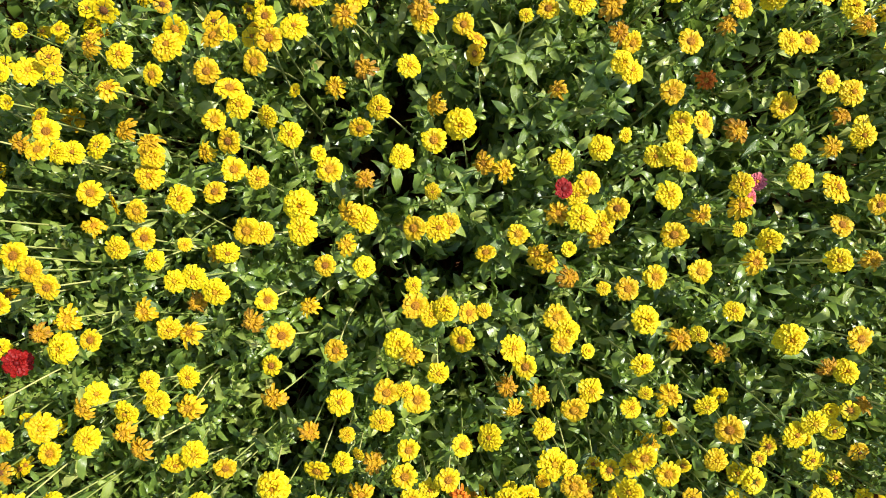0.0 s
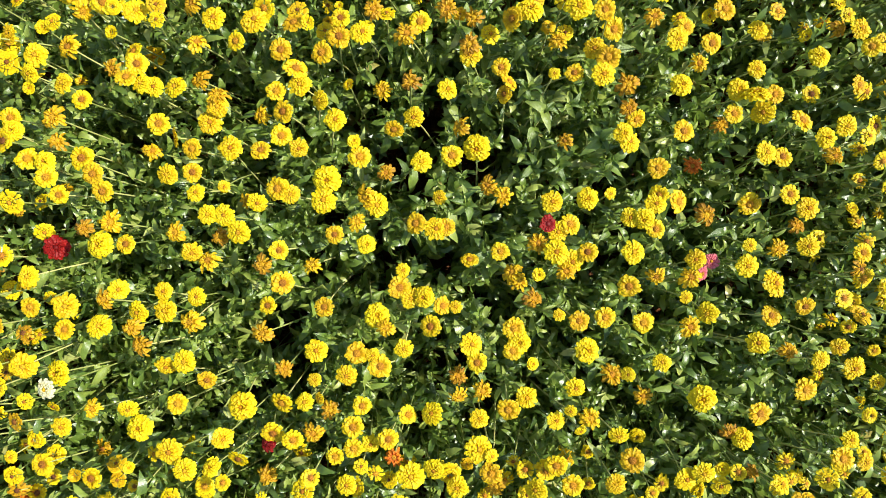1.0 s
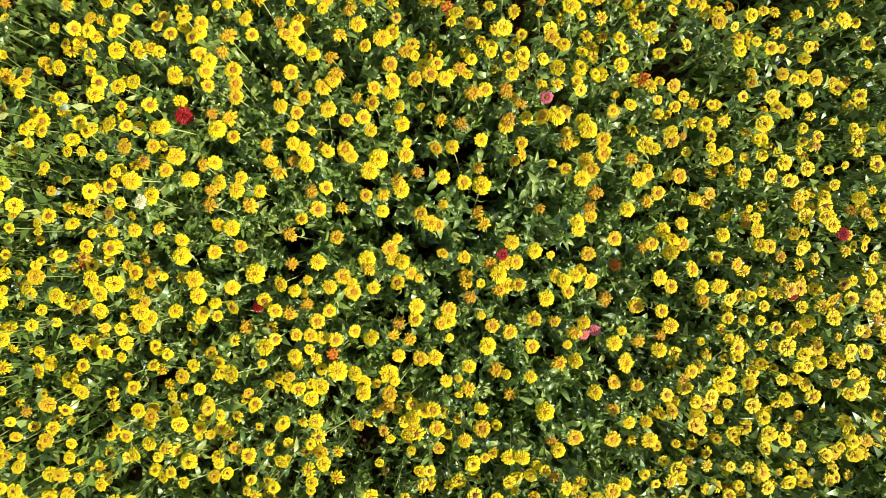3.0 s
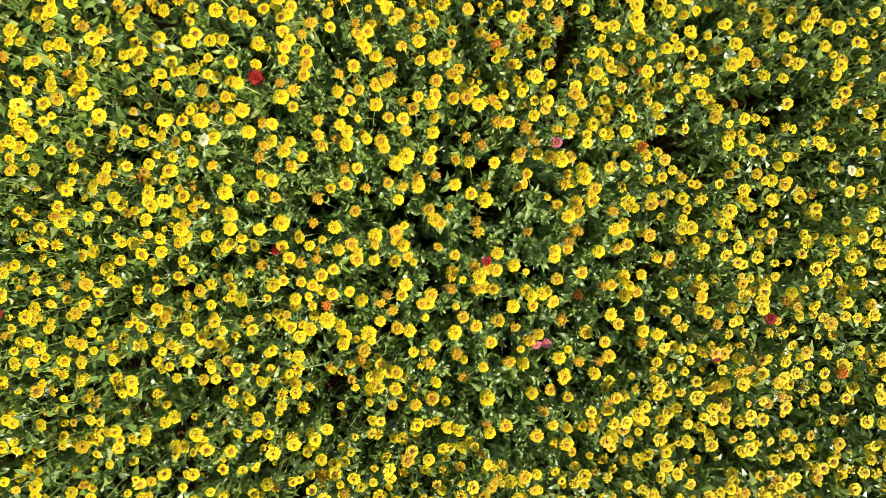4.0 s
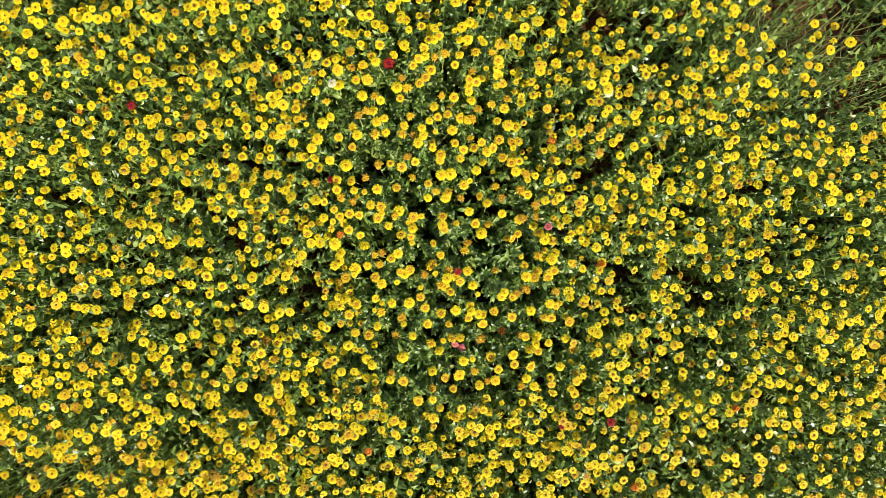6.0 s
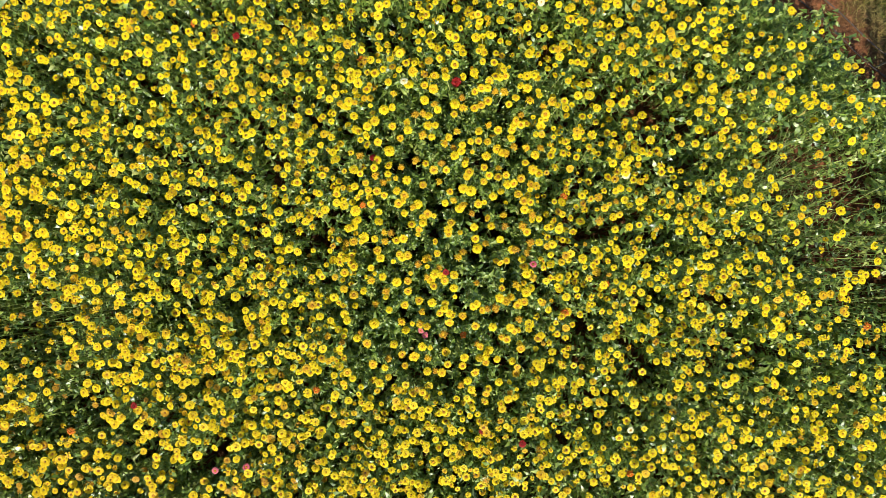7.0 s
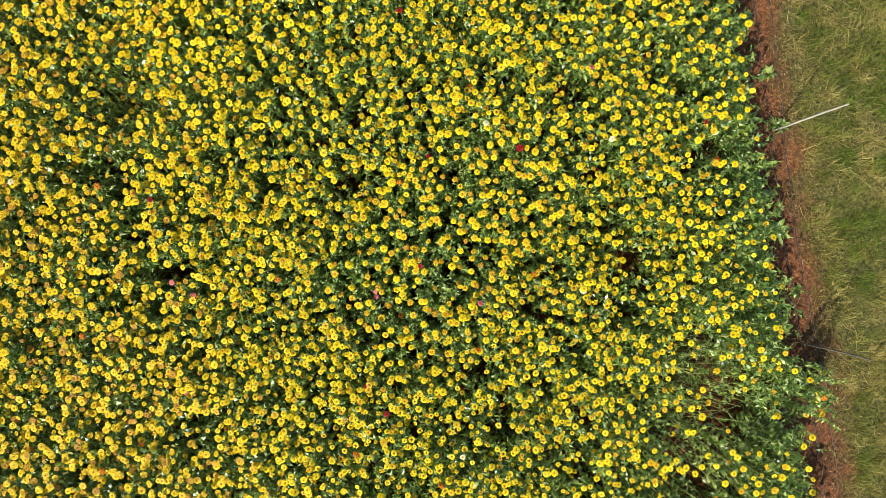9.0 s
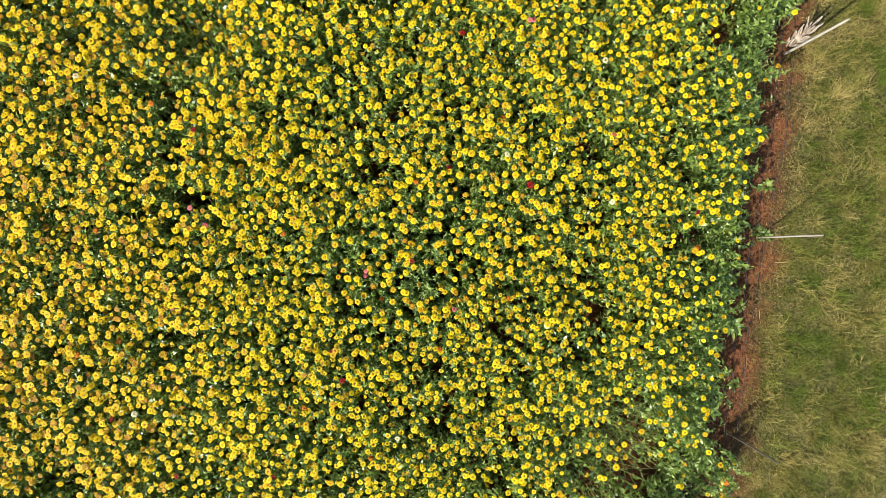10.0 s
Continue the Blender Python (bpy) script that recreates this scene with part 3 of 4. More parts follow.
yellow_patch("mixed", [
    (0.033, -0.541, 0.88), (0.066, -0.476, 0.85), (0.126, -0.451, 0.87), (0.169, -0.594, 0.86), (0.249, -0.436, 0.86), (0.314, -0.391, 0.87),
    (0.316, -0.566, 0.86), (0.438, -0.575, 0.87), (0.444, -0.390, 0.86), (0.475, -0.503, 0.86), (0.540, -0.552, 0.83), (0.605, -0.381, 0.88),
    (0.646, -0.516, 0.84), (0.653, -0.432, 0.89), (0.799, -0.443, 0.89), (0.829, -0.412, 0.91), (1.022, -0.387, 0.92), (-0.956, -0.369, 0.89),
    (-0.927, -0.148, 0.90), (-0.810, -0.186, 0.85), (-0.738, -0.226, 0.89), (-0.726, -0.343, 0.89), (-0.627, -0.323, 0.86), (-0.607, -0.369, 0.87),
    (-0.582, -0.207, 0.86), (-0.545, -0.317, 0.85), (-0.536, -0.218, 0.86), (-0.479, -0.125, 0.86), (-0.399, -0.190, 0.86), (-0.366, -0.144, 0.86),
    (-0.360, -0.292, 0.85), (-0.355, -0.366, 0.85), (-0.338, -0.225, 0.85),
])
yellow_patch("mixed", [
    (-0.215, -0.257, 0.86), (-0.207, -0.372, 0.86), (-0.103, -0.352, 0.86), (-0.045, -0.268, 0.87), (-0.039, -0.158, 0.86), (-0.035, -0.369, 0.86),
    (-0.004, -0.177, 0.86), (0.012, -0.307, 0.87), (0.028, -0.165, 0.87), (0.065, -0.235, 0.86), (0.080, -0.175, 0.86), (0.178, -0.253, 0.87),
    (0.205, -0.294, 0.87), (0.240, -0.366, 0.85), (0.276, -0.185, 0.86), (0.286, -0.241, 0.87), (0.299, -0.216, 0.86), (0.358, -0.355, 0.84),
    (0.473, -0.295, 0.85), (0.521, -0.355, 0.89), (0.557, -0.237, 0.85), (0.665, -0.171, 0.88), (0.889, -0.304, 0.86), (0.924, -0.309, 0.87),
    (0.928, -0.229, 0.91), (1.056, -0.145, 0.86), (1.156, -0.285, 0.92), (1.191, -0.239, 0.88), (1.244, -0.286, 0.88), (-1.106, 0.009, 0.88),
    (-1.080, -0.023, 0.90), (-1.033, -0.081, 0.89), (-1.003, 0.038, 0.88),
])
yellow_patch("mixed", [
    (-0.982, -0.075, 0.90), (-0.963, -0.113, 0.91), (-0.925, 0.098, 0.91), (-0.905, -0.044, 0.88), (-0.858, -0.075, 0.90), (-0.823, -0.111, 0.90),
    (-0.744, 0.092, 0.87), (-0.696, 0.069, 0.86), (-0.694, -0.029, 0.86), (-0.645, 0.052, 0.87), (-0.629, -0.006, 0.87), (-0.607, -0.055, 0.87),
    (-0.564, -0.101, 0.87), (-0.550, 0.079, 0.87), (-0.523, -0.092, 0.87), (-0.471, 0.093, 0.88), (-0.449, -0.039, 0.87), (-0.407, 0.009, 0.87),
    (-0.381, 0.124, 0.87), (-0.371, 0.003, 0.87), (-0.237, -0.068, 0.86), (-0.189, -0.021, 0.86), (-0.185, 0.047, 0.86), (-0.151, 0.034, 0.85),
    (-0.151, -0.071, 0.86), (-0.041, 0.014, 0.86), (0.013, 0.014, 0.86), (0.038, 0.025, 0.86), (0.119, -0.042, 0.85), (0.190, 0.000, 0.86),
    (0.321, 0.087, 0.86), (0.328, 0.035, 0.88), (0.347, 0.114, 0.86),
])
yellow_patch("mixed", [
    (0.366, -0.006, 0.87), (0.375, 0.022, 0.87), (0.406, 0.055, 0.88), (0.438, -0.123, 0.85), (0.504, -0.097, 0.84), (0.517, 0.085, 0.89),
    (0.535, -0.002, 0.87), (0.598, -0.084, 0.86), (0.600, 0.041, 0.86), (0.681, 0.109, 0.88), (0.685, 0.061, 0.87), (0.711, -0.064, 0.88),
    (0.759, -0.017, 0.85), (0.866, -0.057, 0.93), (0.923, 0.019, 0.85), (0.979, -0.059, 0.87), (0.980, 0.064, 0.89), (1.036, -0.059, 0.92),
    (1.093, -0.015, 0.89), (1.158, -0.058, 0.87), (-1.171, 0.217, 0.87), (-1.078, 0.178, 0.89), (-1.075, 0.128, 0.90), (-1.010, 0.323, 0.86),
    (-1.010, 0.221, 0.88), (-0.987, 0.126, 0.90), (-0.960, 0.356, 0.87), (-0.873, 0.356, 0.87), (-0.857, 0.255, 0.86), (-0.844, 0.183, 0.89),
    (-0.831, 0.224, 0.88), (-0.807, 0.178, 0.88), (-0.774, 0.179, 0.88),
])
yellow_patch("mixed", [
    (-0.726, 0.194, 0.87), (-0.698, 0.315, 0.88), (-0.625, 0.130, 0.85), (-0.618, 0.201, 0.87), (-0.610, 0.174, 0.87), (-0.599, 0.343, 0.89),
    (-0.490, 0.356, 0.87), (-0.478, 0.252, 0.86), (-0.447, 0.206, 0.86), (-0.441, 0.319, 0.87), (-0.433, 0.143, 0.87), (-0.420, 0.282, 0.87),
    (-0.384, 0.374, 0.88), (-0.359, 0.257, 0.87), (-0.309, 0.219, 0.87), (-0.226, 0.143, 0.86), (-0.159, 0.236, 0.86), (-0.148, 0.367, 0.86),
    (-0.117, 0.279, 0.86), (-0.068, 0.172, 0.86), (-0.050, 0.369, 0.87), (0.004, 0.208, 0.86), (0.007, 0.285, 0.86), (0.287, 0.159, 0.86),
    (0.370, 0.188, 0.88), (0.441, 0.362, 0.86), (0.492, 0.171, 0.87), (0.523, 0.174, 0.88), (0.526, 0.312, 0.88), (0.543, 0.221, 0.88),
    (0.545, 0.245, 0.88), (0.567, 0.160, 0.86), (0.605, 0.244, 0.86),
])
yellow_patch("mixed", [
    (0.700, 0.234, 0.82), (0.805, 0.293, 0.82), (0.823, 0.128, 0.86), (0.872, 0.333, 0.88), (0.881, 0.190, 0.88), (0.943, 0.317, 0.85),
    (0.970, 0.220, 0.85), (1.121, 0.243, 0.84), (-0.729, 0.406, 0.89), (-0.672, 0.388, 0.88), (-0.475, 0.432, 0.87), (-0.360, 0.472, 0.88),
    (-0.354, 0.428, 0.87), (-0.300, 0.453, 0.87), (-0.285, 0.515, 0.88), (-0.188, 0.480, 0.87), (-0.164, 0.521, 0.86), (-0.104, 0.568, 0.87),
    (-0.033, 0.572, 0.85), (-0.025, 0.491, 0.88), (-0.016, 0.469, 0.87), (0.065, 0.583, 0.88), (0.069, 0.459, 0.87), (0.095, 0.395, 0.87),
    (0.098, 0.428, 0.87), (0.257, 0.497, 0.86), (0.293, 0.576, 0.85), (0.325, 0.504, 0.89), (0.328, 0.552, 0.88), (0.401, 0.505, 0.86),
    (0.416, 0.375, 0.88), (0.446, 0.426, 0.85), (0.525, 0.529, 0.89),
])
yellow_patch("mixed", [
    (0.561, 0.416, 0.89), (0.681, 0.567, 0.86), (0.682, 0.499, 0.87), (0.755, 0.522, 0.87), (0.767, 0.571, 0.88), (0.789, 0.424, 0.87),
    (0.853, 0.435, 0.83), (0.858, 0.528, 0.87), (0.931, 0.500, 0.87), (0.980, 0.547, 0.86), (0.982, 0.470, 0.84), (0.290, 0.672, 0.87),
    (0.330, 0.641, 0.84), (0.413, 0.679, 0.89), (0.489, 0.644, 0.88), (0.501, 0.679, 0.88), (0.569, 0.647, 0.90), (0.599, 0.767, 0.84),
    (0.702, 0.743, 0.83), (0.727, 0.641, 0.83), (0.863, 0.704, 0.86), (0.914, 0.806, 0.82), (0.955, 0.806, 0.85), (0.965, 0.646, 0.89),
    (1.002, 0.773, 0.84),
])
yellow_patch("large", [
    (-0.610, -0.695, 0.83), (-0.508, -0.723, 0.86), (0.115, -0.630, 0.85), (-0.910, -0.592, 0.89), (-0.851, -0.420, 0.88), (-0.821, -0.587, 0.89),
    (-0.349, -0.551, 0.89), (0.264, -0.504, 0.89), (-0.806, -0.246, 0.88), (-0.078, -0.244, 0.85), (0.471, -0.191, 0.88), (0.786, -0.232, 0.89),
    (-0.293, 0.064, 0.86), (-0.288, 0.011, 0.86), (0.909, 0.102, 0.85), (0.061, 0.243, 0.86), (-0.575, 0.411, 0.87), (0.104, 0.618, 0.88),
    (0.718, 0.555, 0.89), (0.222, 0.659, 0.88),
])
yellow_patch("small", [
    (-0.906, -0.845, 0.85), (-0.596, -0.784, 0.87), (-0.193, -0.449, 0.85), (-0.167, -0.490, 0.86), (0.299, -0.510, 0.90), (0.513, -0.399, 0.86),
    (-0.062, -0.346, 0.86), (0.115, -0.170, 0.86), (0.346, -0.264, 0.85), (0.467, -0.350, 0.89), (0.596, -0.225, 0.86), (-0.545, -0.021, 0.86),
    (-0.042, -0.112, 0.86), (0.001, 0.095, 0.86), (0.298, -0.033, 0.88), (0.381, -0.121, 0.86), (0.706, 0.009, 0.82), (-1.089, 0.254, 0.87),
    (-0.905, 0.283, 0.89), (-0.298, 0.315, 0.86), (-0.251, 0.178, 0.86), (0.424, 0.216, 0.88), (0.811, 0.181, 0.87), (0.205, 0.476, 0.88),
])
yellow_patch("faded", [
    (-0.255, -0.746, 0.83), (-0.652, -0.478, 0.88), (-0.136, -0.524, 0.85), (0.184, -0.397, 0.87), (0.347, -0.615, 0.84), (0.996, -0.400, 0.85),
    (-0.871, -0.219, 0.88), (-0.644, -0.170, 0.87), (-0.533, -0.153, 0.85), (-0.278, -0.162, 0.86), (0.169, -0.349, 0.85), (0.670, -0.278, 0.83),
    (-0.988, -0.018, 0.89), (-0.766, 0.021, 0.85), (-0.481, -0.043, 0.87), (-0.153, 0.124, 0.86), (0.237, -0.045, 0.87), (0.261, -0.066, 0.87),
    (0.282, 0.046, 0.88), (0.309, -0.098, 0.87), (-0.898, 0.201, 0.89), (-0.688, 0.234, 0.86), (-0.512, 0.187, 0.85), (-0.218, 0.334, 0.85),
    (0.116, 0.162, 0.86), (0.163, 0.145, 0.86), (0.282, 0.324, 0.87), (0.960, 0.275, 0.82), (0.200, 0.584, 0.84), (0.427, 0.458, 0.85),
    (0.570, 0.613, 0.87), (0.680, 0.479, 0.84),
])

leafy_shoot(0.11, 0.06, 0.86)
for x, y, z in [(0.22, 0.36, 0.80), (0.30, 0.44, 0.78), (0.26, 0.52, 0.76), (0.36, 0.36, 0.80), (0.18, 0.46, 0.78), (0.40, 0.48, 0.76), (0.33, 0.30, 0.76),
                (0.24, 0.27, 0.72), (0.13, 0.60, 0.74), (0.46, 0.30, 0.74), (0.42, 0.40, 0.78), (0.28, 0.60, 0.72), (0.05, 0.40, 0.62), (-0.02, 0.55, 0.6)]:
    leafy_shoot(x, y, z)

# Blooms of other colours, singly in the yellow.
TOLD = {
    "red": "deep red zinnia bloom among the yellow ones", "orange": "burnt orange zinnia bloom among the yellow ones",
    "pink": "pink zinnia bloom among the yellow ones", "cream": "creamy white zinnia bloom among the yellow ones",
}
ODD = {
    "red": [(-0.98, -0.30, 0.78), (-0.28, -0.66, 0.77), (1.23, 0.72, 0.84), (1.20, 1.00, 0.89), (0.29, 0.10, 0.89), (-0.27, -0.65, 0.85), (-2.44, 0.37, 0.86), (1.92, -1.60, 0.84), (3.86, -0.64, 0.84), (3.34, 0.78, 0.84), (2.06, 1.70, 0.84), (2.91, 1.45, 0.84), (-0.73, -1.84, 0.84)],
    "orange": [(0.66, 0.37, 0.76), (0.06, -0.60, 0.85), (0.26, 0.97, 0.82), (-0.03, 1.19, 0.74), (-0.49, 0.68, 0.81), (1.62, 1.16, 0.81), (1.15, 1.79, 0.80), (-0.90, -0.99, 0.75), (-0.72, -2.18, 0.78), (1.39, -0.46, 0.77), (2.19, -1.90, 0.95), (-0.38, 2.93, 0.85), (3.94, 0.32, 0.84), (3.09, 0.11, 0.84), (3.48, 0.13, 0.84), (-2.36, 0.69, 0.84), (-2.04, 2.93, 0.84), (3.02, -0.93, 0.84)],
    "pink": [(0.75, 0.12, 0.83), (0.03, 0.63, 0.95), (-1.36, -1.78, 0.90), (2.07, -0.73, 0.77), (-1.86, -0.55, 0.86), (-1.41, -1.79, 0.84), (2.14, -0.91, 0.84), (2.54, -0.06, 0.84), (0.73, 0.08, 0.84)],
    "cream": [(-0.82, -0.62, 0.95), (0.85, 1.65, 0.90), (-0.78, 1.03, 0.82), (-1.67, 0.06, 0.88), (3.12, 0.79, 0.85), (2.35, 1.42, 0.85), (-1.97, -1.25, 0.84), (2.82, -2.35, 0.84)],
}
for colour, spots in ODD.items():
    for x, y, z in spots:
        single.append((x, y))
        zinnia(x, y, z - 0.02, "ragged" if colour == "orange" else rnd.choice(("double", "open")), colour, (0.034 if (colour, x) == ("red", -0.98) else {"pink": 0.023, "red": 0.025}.get(colour, 0.0275)) * rnd.uniform(0.88, 1.12), TOLD[colour])

# A small clump that has seeded itself on the bare strip.
yellow_patch("mixed", [(-2.18, 2.93, 0.42), (-2.23, 2.99, 0.38), (-2.17, 3.06, 0.44), (-2.14, 3.12, 0.42), (-2.33, 2.95, 0.40), (-2.11, 3.20, 0.45), (-2.10, 3.26, 0.42), (-1.96, 3.16, 0.46)])
yellow_patch("faded", [(-2.24, 3.13, 0.42), (-2.19, 3.19, 0.38)])

# Blooms on lone stems that lean out over the bare strip.
yellow_patch("mixed", [(-3.77, -0.82, 0.50), (-3.61, -0.72, 0.50), (-4.11, -1.31, 0.45), (-3.06, 0.32, 0.50), (-2.87, 0.93, 0.50), (-2.57, 1.47, 0.50), (-2.40, 1.82, 0.50), (-2.43, 2.06, 0.40)])

# ---- the rest of the bed ----
SINGLE = np.array(single)
# where the stems lie over: place, reach, way they lean
LODGED = [(-1.33, 2.12, 0.30, -0.94, 0.33), (-1.30, 2.58, 0.36, -0.76, 0.64), (1.72, -2.45, 0.38, 0.54, -0.84), (-0.86, 3.10, 0.40, -0.31, 0.95)]
GAPS = [
    (2.16, -1.04, 0.20), (-2.50, 0.72, 0.30), (-3.40, -1.28, 0.35), (0.42, 1.68, 0.11), (-0.35, 1.05, 0.16), (2.15, -1.92, 0.30), (-0.42, 1.44, 0.15), (-1.75, 2.95, 0.28),
    (2.22, -1.51, 0.22), (-0.78, 3.12, 0.26), (-0.72, 2.42, 0.17), (-0.90, 2.68, 0.22), (-1.55, 2.98, 0.24), (-1.25, 2.78, 0.26), (-1.60, 2.62, 0.18), (-1.32, 1.05, 0.17),
    (-1.18, 1.20, 0.13), (0.31, 1.55, 0.09), (1.93, 0.39, 0.13), (2.59, 0.26, 0.14), (3.98, 1.28, 0.28), (1.53, -0.98, 0.12), (1.28, -1.59, 0.13), (-1.44, 1.61, 0.12),
    (-1.60, 0.13, 0.10), (0.07, -1.33, 0.11), (2.75, 1.62, 0.18),
]


def lying(p):
    """How far a place lies where the stems have gone over, 0 to 1."""
    w = np.zeros(len(p))
    for lx, ly, r, _, _ in LODGED:
        w = np.maximum(w, np.exp(-((p[:, 0] - lx) ** 2 + (p[:, 1] - ly) ** 2) / (1.2 * r) ** 2))
    return w


def outside(u, v):
    """The far ends of the bed, planted with simpler shapes."""
    return (u < -2.75) | (u > 4.35) | (v > 7.8)


def bed_spots():
    """Uneven planting with gaps; keeps clear of the single plants."""
    area = (BED_U[1] - BED_U[0]) * (BED_V[1] - BED_V[0])
    n = int(area * 450)
    u, v = rng.uniform(*BED_U, n), rng.uniform(*BED_V, n)
    xy = to_world(u, v)
    edge = 0.36 + 0.14 * wave(u, 0 * u, 1.1, 2.0) + 0.07 * wave(u, 0 * u, 4.3, 6.0)
    keep = v > edge
    thick = 0.84 + 0.11 * np.clip(v - 3.4, 0, 4) + 0.4 * wave(xy[:, 0], xy[:, 1], 0.9, 9.0) + 0.3 * wave(xy[:, 0], xy[:, 1], 2.6, 4.0)
    for gx, gy, r in GAPS:
        thick *= 1 - 0.92 * np.exp(-((xy[:, 0] - gx) ** 2 + (xy[:, 1] - gy) ** 2) / (r * r))
    for lx, ly, r, _, _ in LODGED:
        thick *= 1 - 0.7 * np.exp(-((xy[:, 0] - lx) ** 2 + (xy[:, 1] - ly) ** 2) / (r * r))
    thick *= np.where(outside(u, v), 0.68, 1.0)
    keep &= rng.random(n) < np.clip(thick, 0.04, 1)
    xy, u, v = xy[keep], u[keep], v[keep]
    # thin out those that stand too close, and those where the single plants stand
    cell, taken, good = 0.05, {}, []
    for a in SINGLE:
        taken.setdefault((int(a[0] // cell), int(a[1] // cell)), []).append(a)
    core = (np.abs((xy - CORE) @ np.array((0.967, 0.255))) < 1.06) & (np.abs((xy - CORE) @ np.array((-0.255, 0.967))) < 0.56)
    for i, p in enumerate(xy):
        if core[i]:
            continue
        c = (int(p[0] // cell), int(p[1] // cell))
        near = [q for dx in (-1, 0, 1) for dy in (-1, 0, 1) for q in taken.get((c[0] + dx, c[1] + dy), ())]
        if all((p[0] - q[0]) ** 2 + (p[1] - q[1]) ** 2 > (0.030 - 0.008 * (v[i] > 4.8)) ** 2 for q in near):
            taken.setdefault(c, []).append(p)
            good.append(i)
    return xy[good], u[good], v[good]


def make_field():
    xy, u, v = bed_spots()
    n = len(xy)
    tall = 0.85 + 0.05 * wave(xy[:, 0], xy[:, 1], 0.8, 1.0) + rng.normal(0, 0.055, n) - 0.30 * np.exp(-((v - 0.25) / 0.3) ** 2)
    form = rng.choice(len(FORMS), n, p=SHARES)
    low = rng.random(n) < 0.33
    form = np.where(low & (rng.random(n) < 0.5), 4, form)
    tall -= np.where(low, rng.uniform(0.04, 0.24, n), 0)
    lean, az = rng.uniform(0.02, 0.16, n), rng.uniform(0, 6.283, n)
    lodge, bare = np.zeros((n, 2)), rng.random(n) < 0.06 + (0.82 - 0.45 * wave(u, 0 * u, 0.9, 31.0)) * np.exp(-((v - 0.40) / 0.58) ** 2)
    for lx, ly, r, dx, dy in LODGED:
        w = np.exp(-((xy[:, 0] - lx) ** 2 + (xy[:, 1] - ly) ** 2) / (r * r))
        lodge += w[:, None] * (np.array((dx, dy)) * rng.uniform(0.05, 0.6, (n, 1)) + rng.normal(0, 0.09, (n, 2)))
        tall -= 0.12 * w
        bare |= rng.random(n) < 0.55 * w
    head = np.column_stack([xy, tall])
    foot = np.column_stack([xy[:, 0] - lodge[:, 0] + lean * np.cos(az), xy[:, 1] - lodge[:, 1] + lean * np.sin(az), np.full(n, -0.02)])
    tall[bare] -= rng.uniform(0.05, 0.22, bare.sum())
    head[:, 2] = tall
    far = np.hypot(*(xy - CORE).T)
    near, close, rim = far < 1.4, far < 2.15, outside(u, v)
    root = tagged(new("zinnia_bed"), "dense bed of yellow zinnias in full bloom", "flower bed", kind="stuff")
    root.matrix_basis = pose(0, 0, 0)
    petals, discs, cups = [], [], []
    for k, name in enumerate(FORMS):
        for fine, zone in ((1, close), (0, ~close & ~rim), (-1, rim)):
            for variant in range(3):
                at = np.flatnonzero(~bare & (form == k) & zone & (np.arange(n) % 3 == variant))
                if not len(at):
                    continue
                turn = turned(rng.uniform(0, 6.283, len(at)), np.abs(rng.normal(0, 0.26, len(at))), rng.uniform(0, 6.283, len(at)))
                size = SIZES[name] * (1.2 if fine < 0 else 1.0) * rng.uniform(0.60, 1.06, len(at)) * (1 + 0.06 * np.clip(v[at] - 4.5, 0, 2))
                tone = (TONES[name] + np.abs(rng.normal(0, 0.13, len(at)))) * 0.42 + 0.42 * (rng.random(len(at)) < 0.14) + 0.2 * np.clip(v[at] - 4.8, 0, 1.2)
                petals.append(spread(head_petals(name, fine, 50 + 5 * k + variant), head[at], turn, size, tone))
                discs.append(spread(head_disc(name, fine), head[at], turn, size, rng.uniform(0, 0.6, len(at))))
                if fine == 1:
                    cups.append(spread(calyx(fine), head[at], turn, size, rng.uniform(0, 0.5, len(at))))
    for name, pieces, mat, smooth in (("flower_heads", petals, YELLOW, False), ("discs", discs, DISC, True), ("calyxes", cups, STEM, True)):
        a, b, c = join(pieces)
        tagged(part(name, mesh_of(name, a, b, [mat], c, smooth=smooth), root), kind="stuff")
    # long stems that lie over
    fallen, tossed = [], []
    for lx, ly, r, dx, dy in LODGED:
        k = 34 if ly > 2.4 else 52
        at = np.column_stack([rng.normal(lx, r * 0.6, k), rng.normal(ly, r * 0.6, k), rng.uniform(0.30, 0.72, k)])
        side = rng.normal(0, 0.25, (k, 2))
        reach = rng.uniform(0.35, 0.8, k)
        low = at - np.column_stack([dx * reach + side[:, 0], dy * reach + side[:, 1], at[:, 2]])
        piece = stems(low, at, 3, 3, 0.0040, 0.0024)
        piece[2][:, 0] = rng.uniform(0.0, 0.45, len(piece[2]) // 12).repeat(12)
        fallen.append(piece)
        tossed.append((low, at))
    farther = stems(foot[~near], head[~near], 3, 1, 0.0036, 0.0024)
    farther[2][:, 0] *= 0.55
    a, b, c = join(fallen + [stems(foot[near], head[near], 4, 3, 0.0031, 0.0022), farther])
    tagged(part("stems", mesh_of("stems", a, b, [STEM], c, smooth=True), root), kind="stuff")
    pieces = []
    for zone, count, length, fine in ((near, 28, 0.066, 1), (~near & ~rim, 20, 0.080, -1), (rim, 5, 0.21, -1)):
        p, m, s = leaf_layout(foot[zone], head[zone] - np.array((0, 0, 0.05)), count, length)
        open_air = (hollow(p) < 0.5) & (rng.random(len(p)) > 0.5 * lying(p))
        for k in range(5):
            at = (np.arange(len(p)) % 5 == k) & open_air
            pieces.append(spread(leaf_shape(fine, 20 + k), p[at], m[at], s[at], rng.beta(1.1, 1.6, at.sum())))
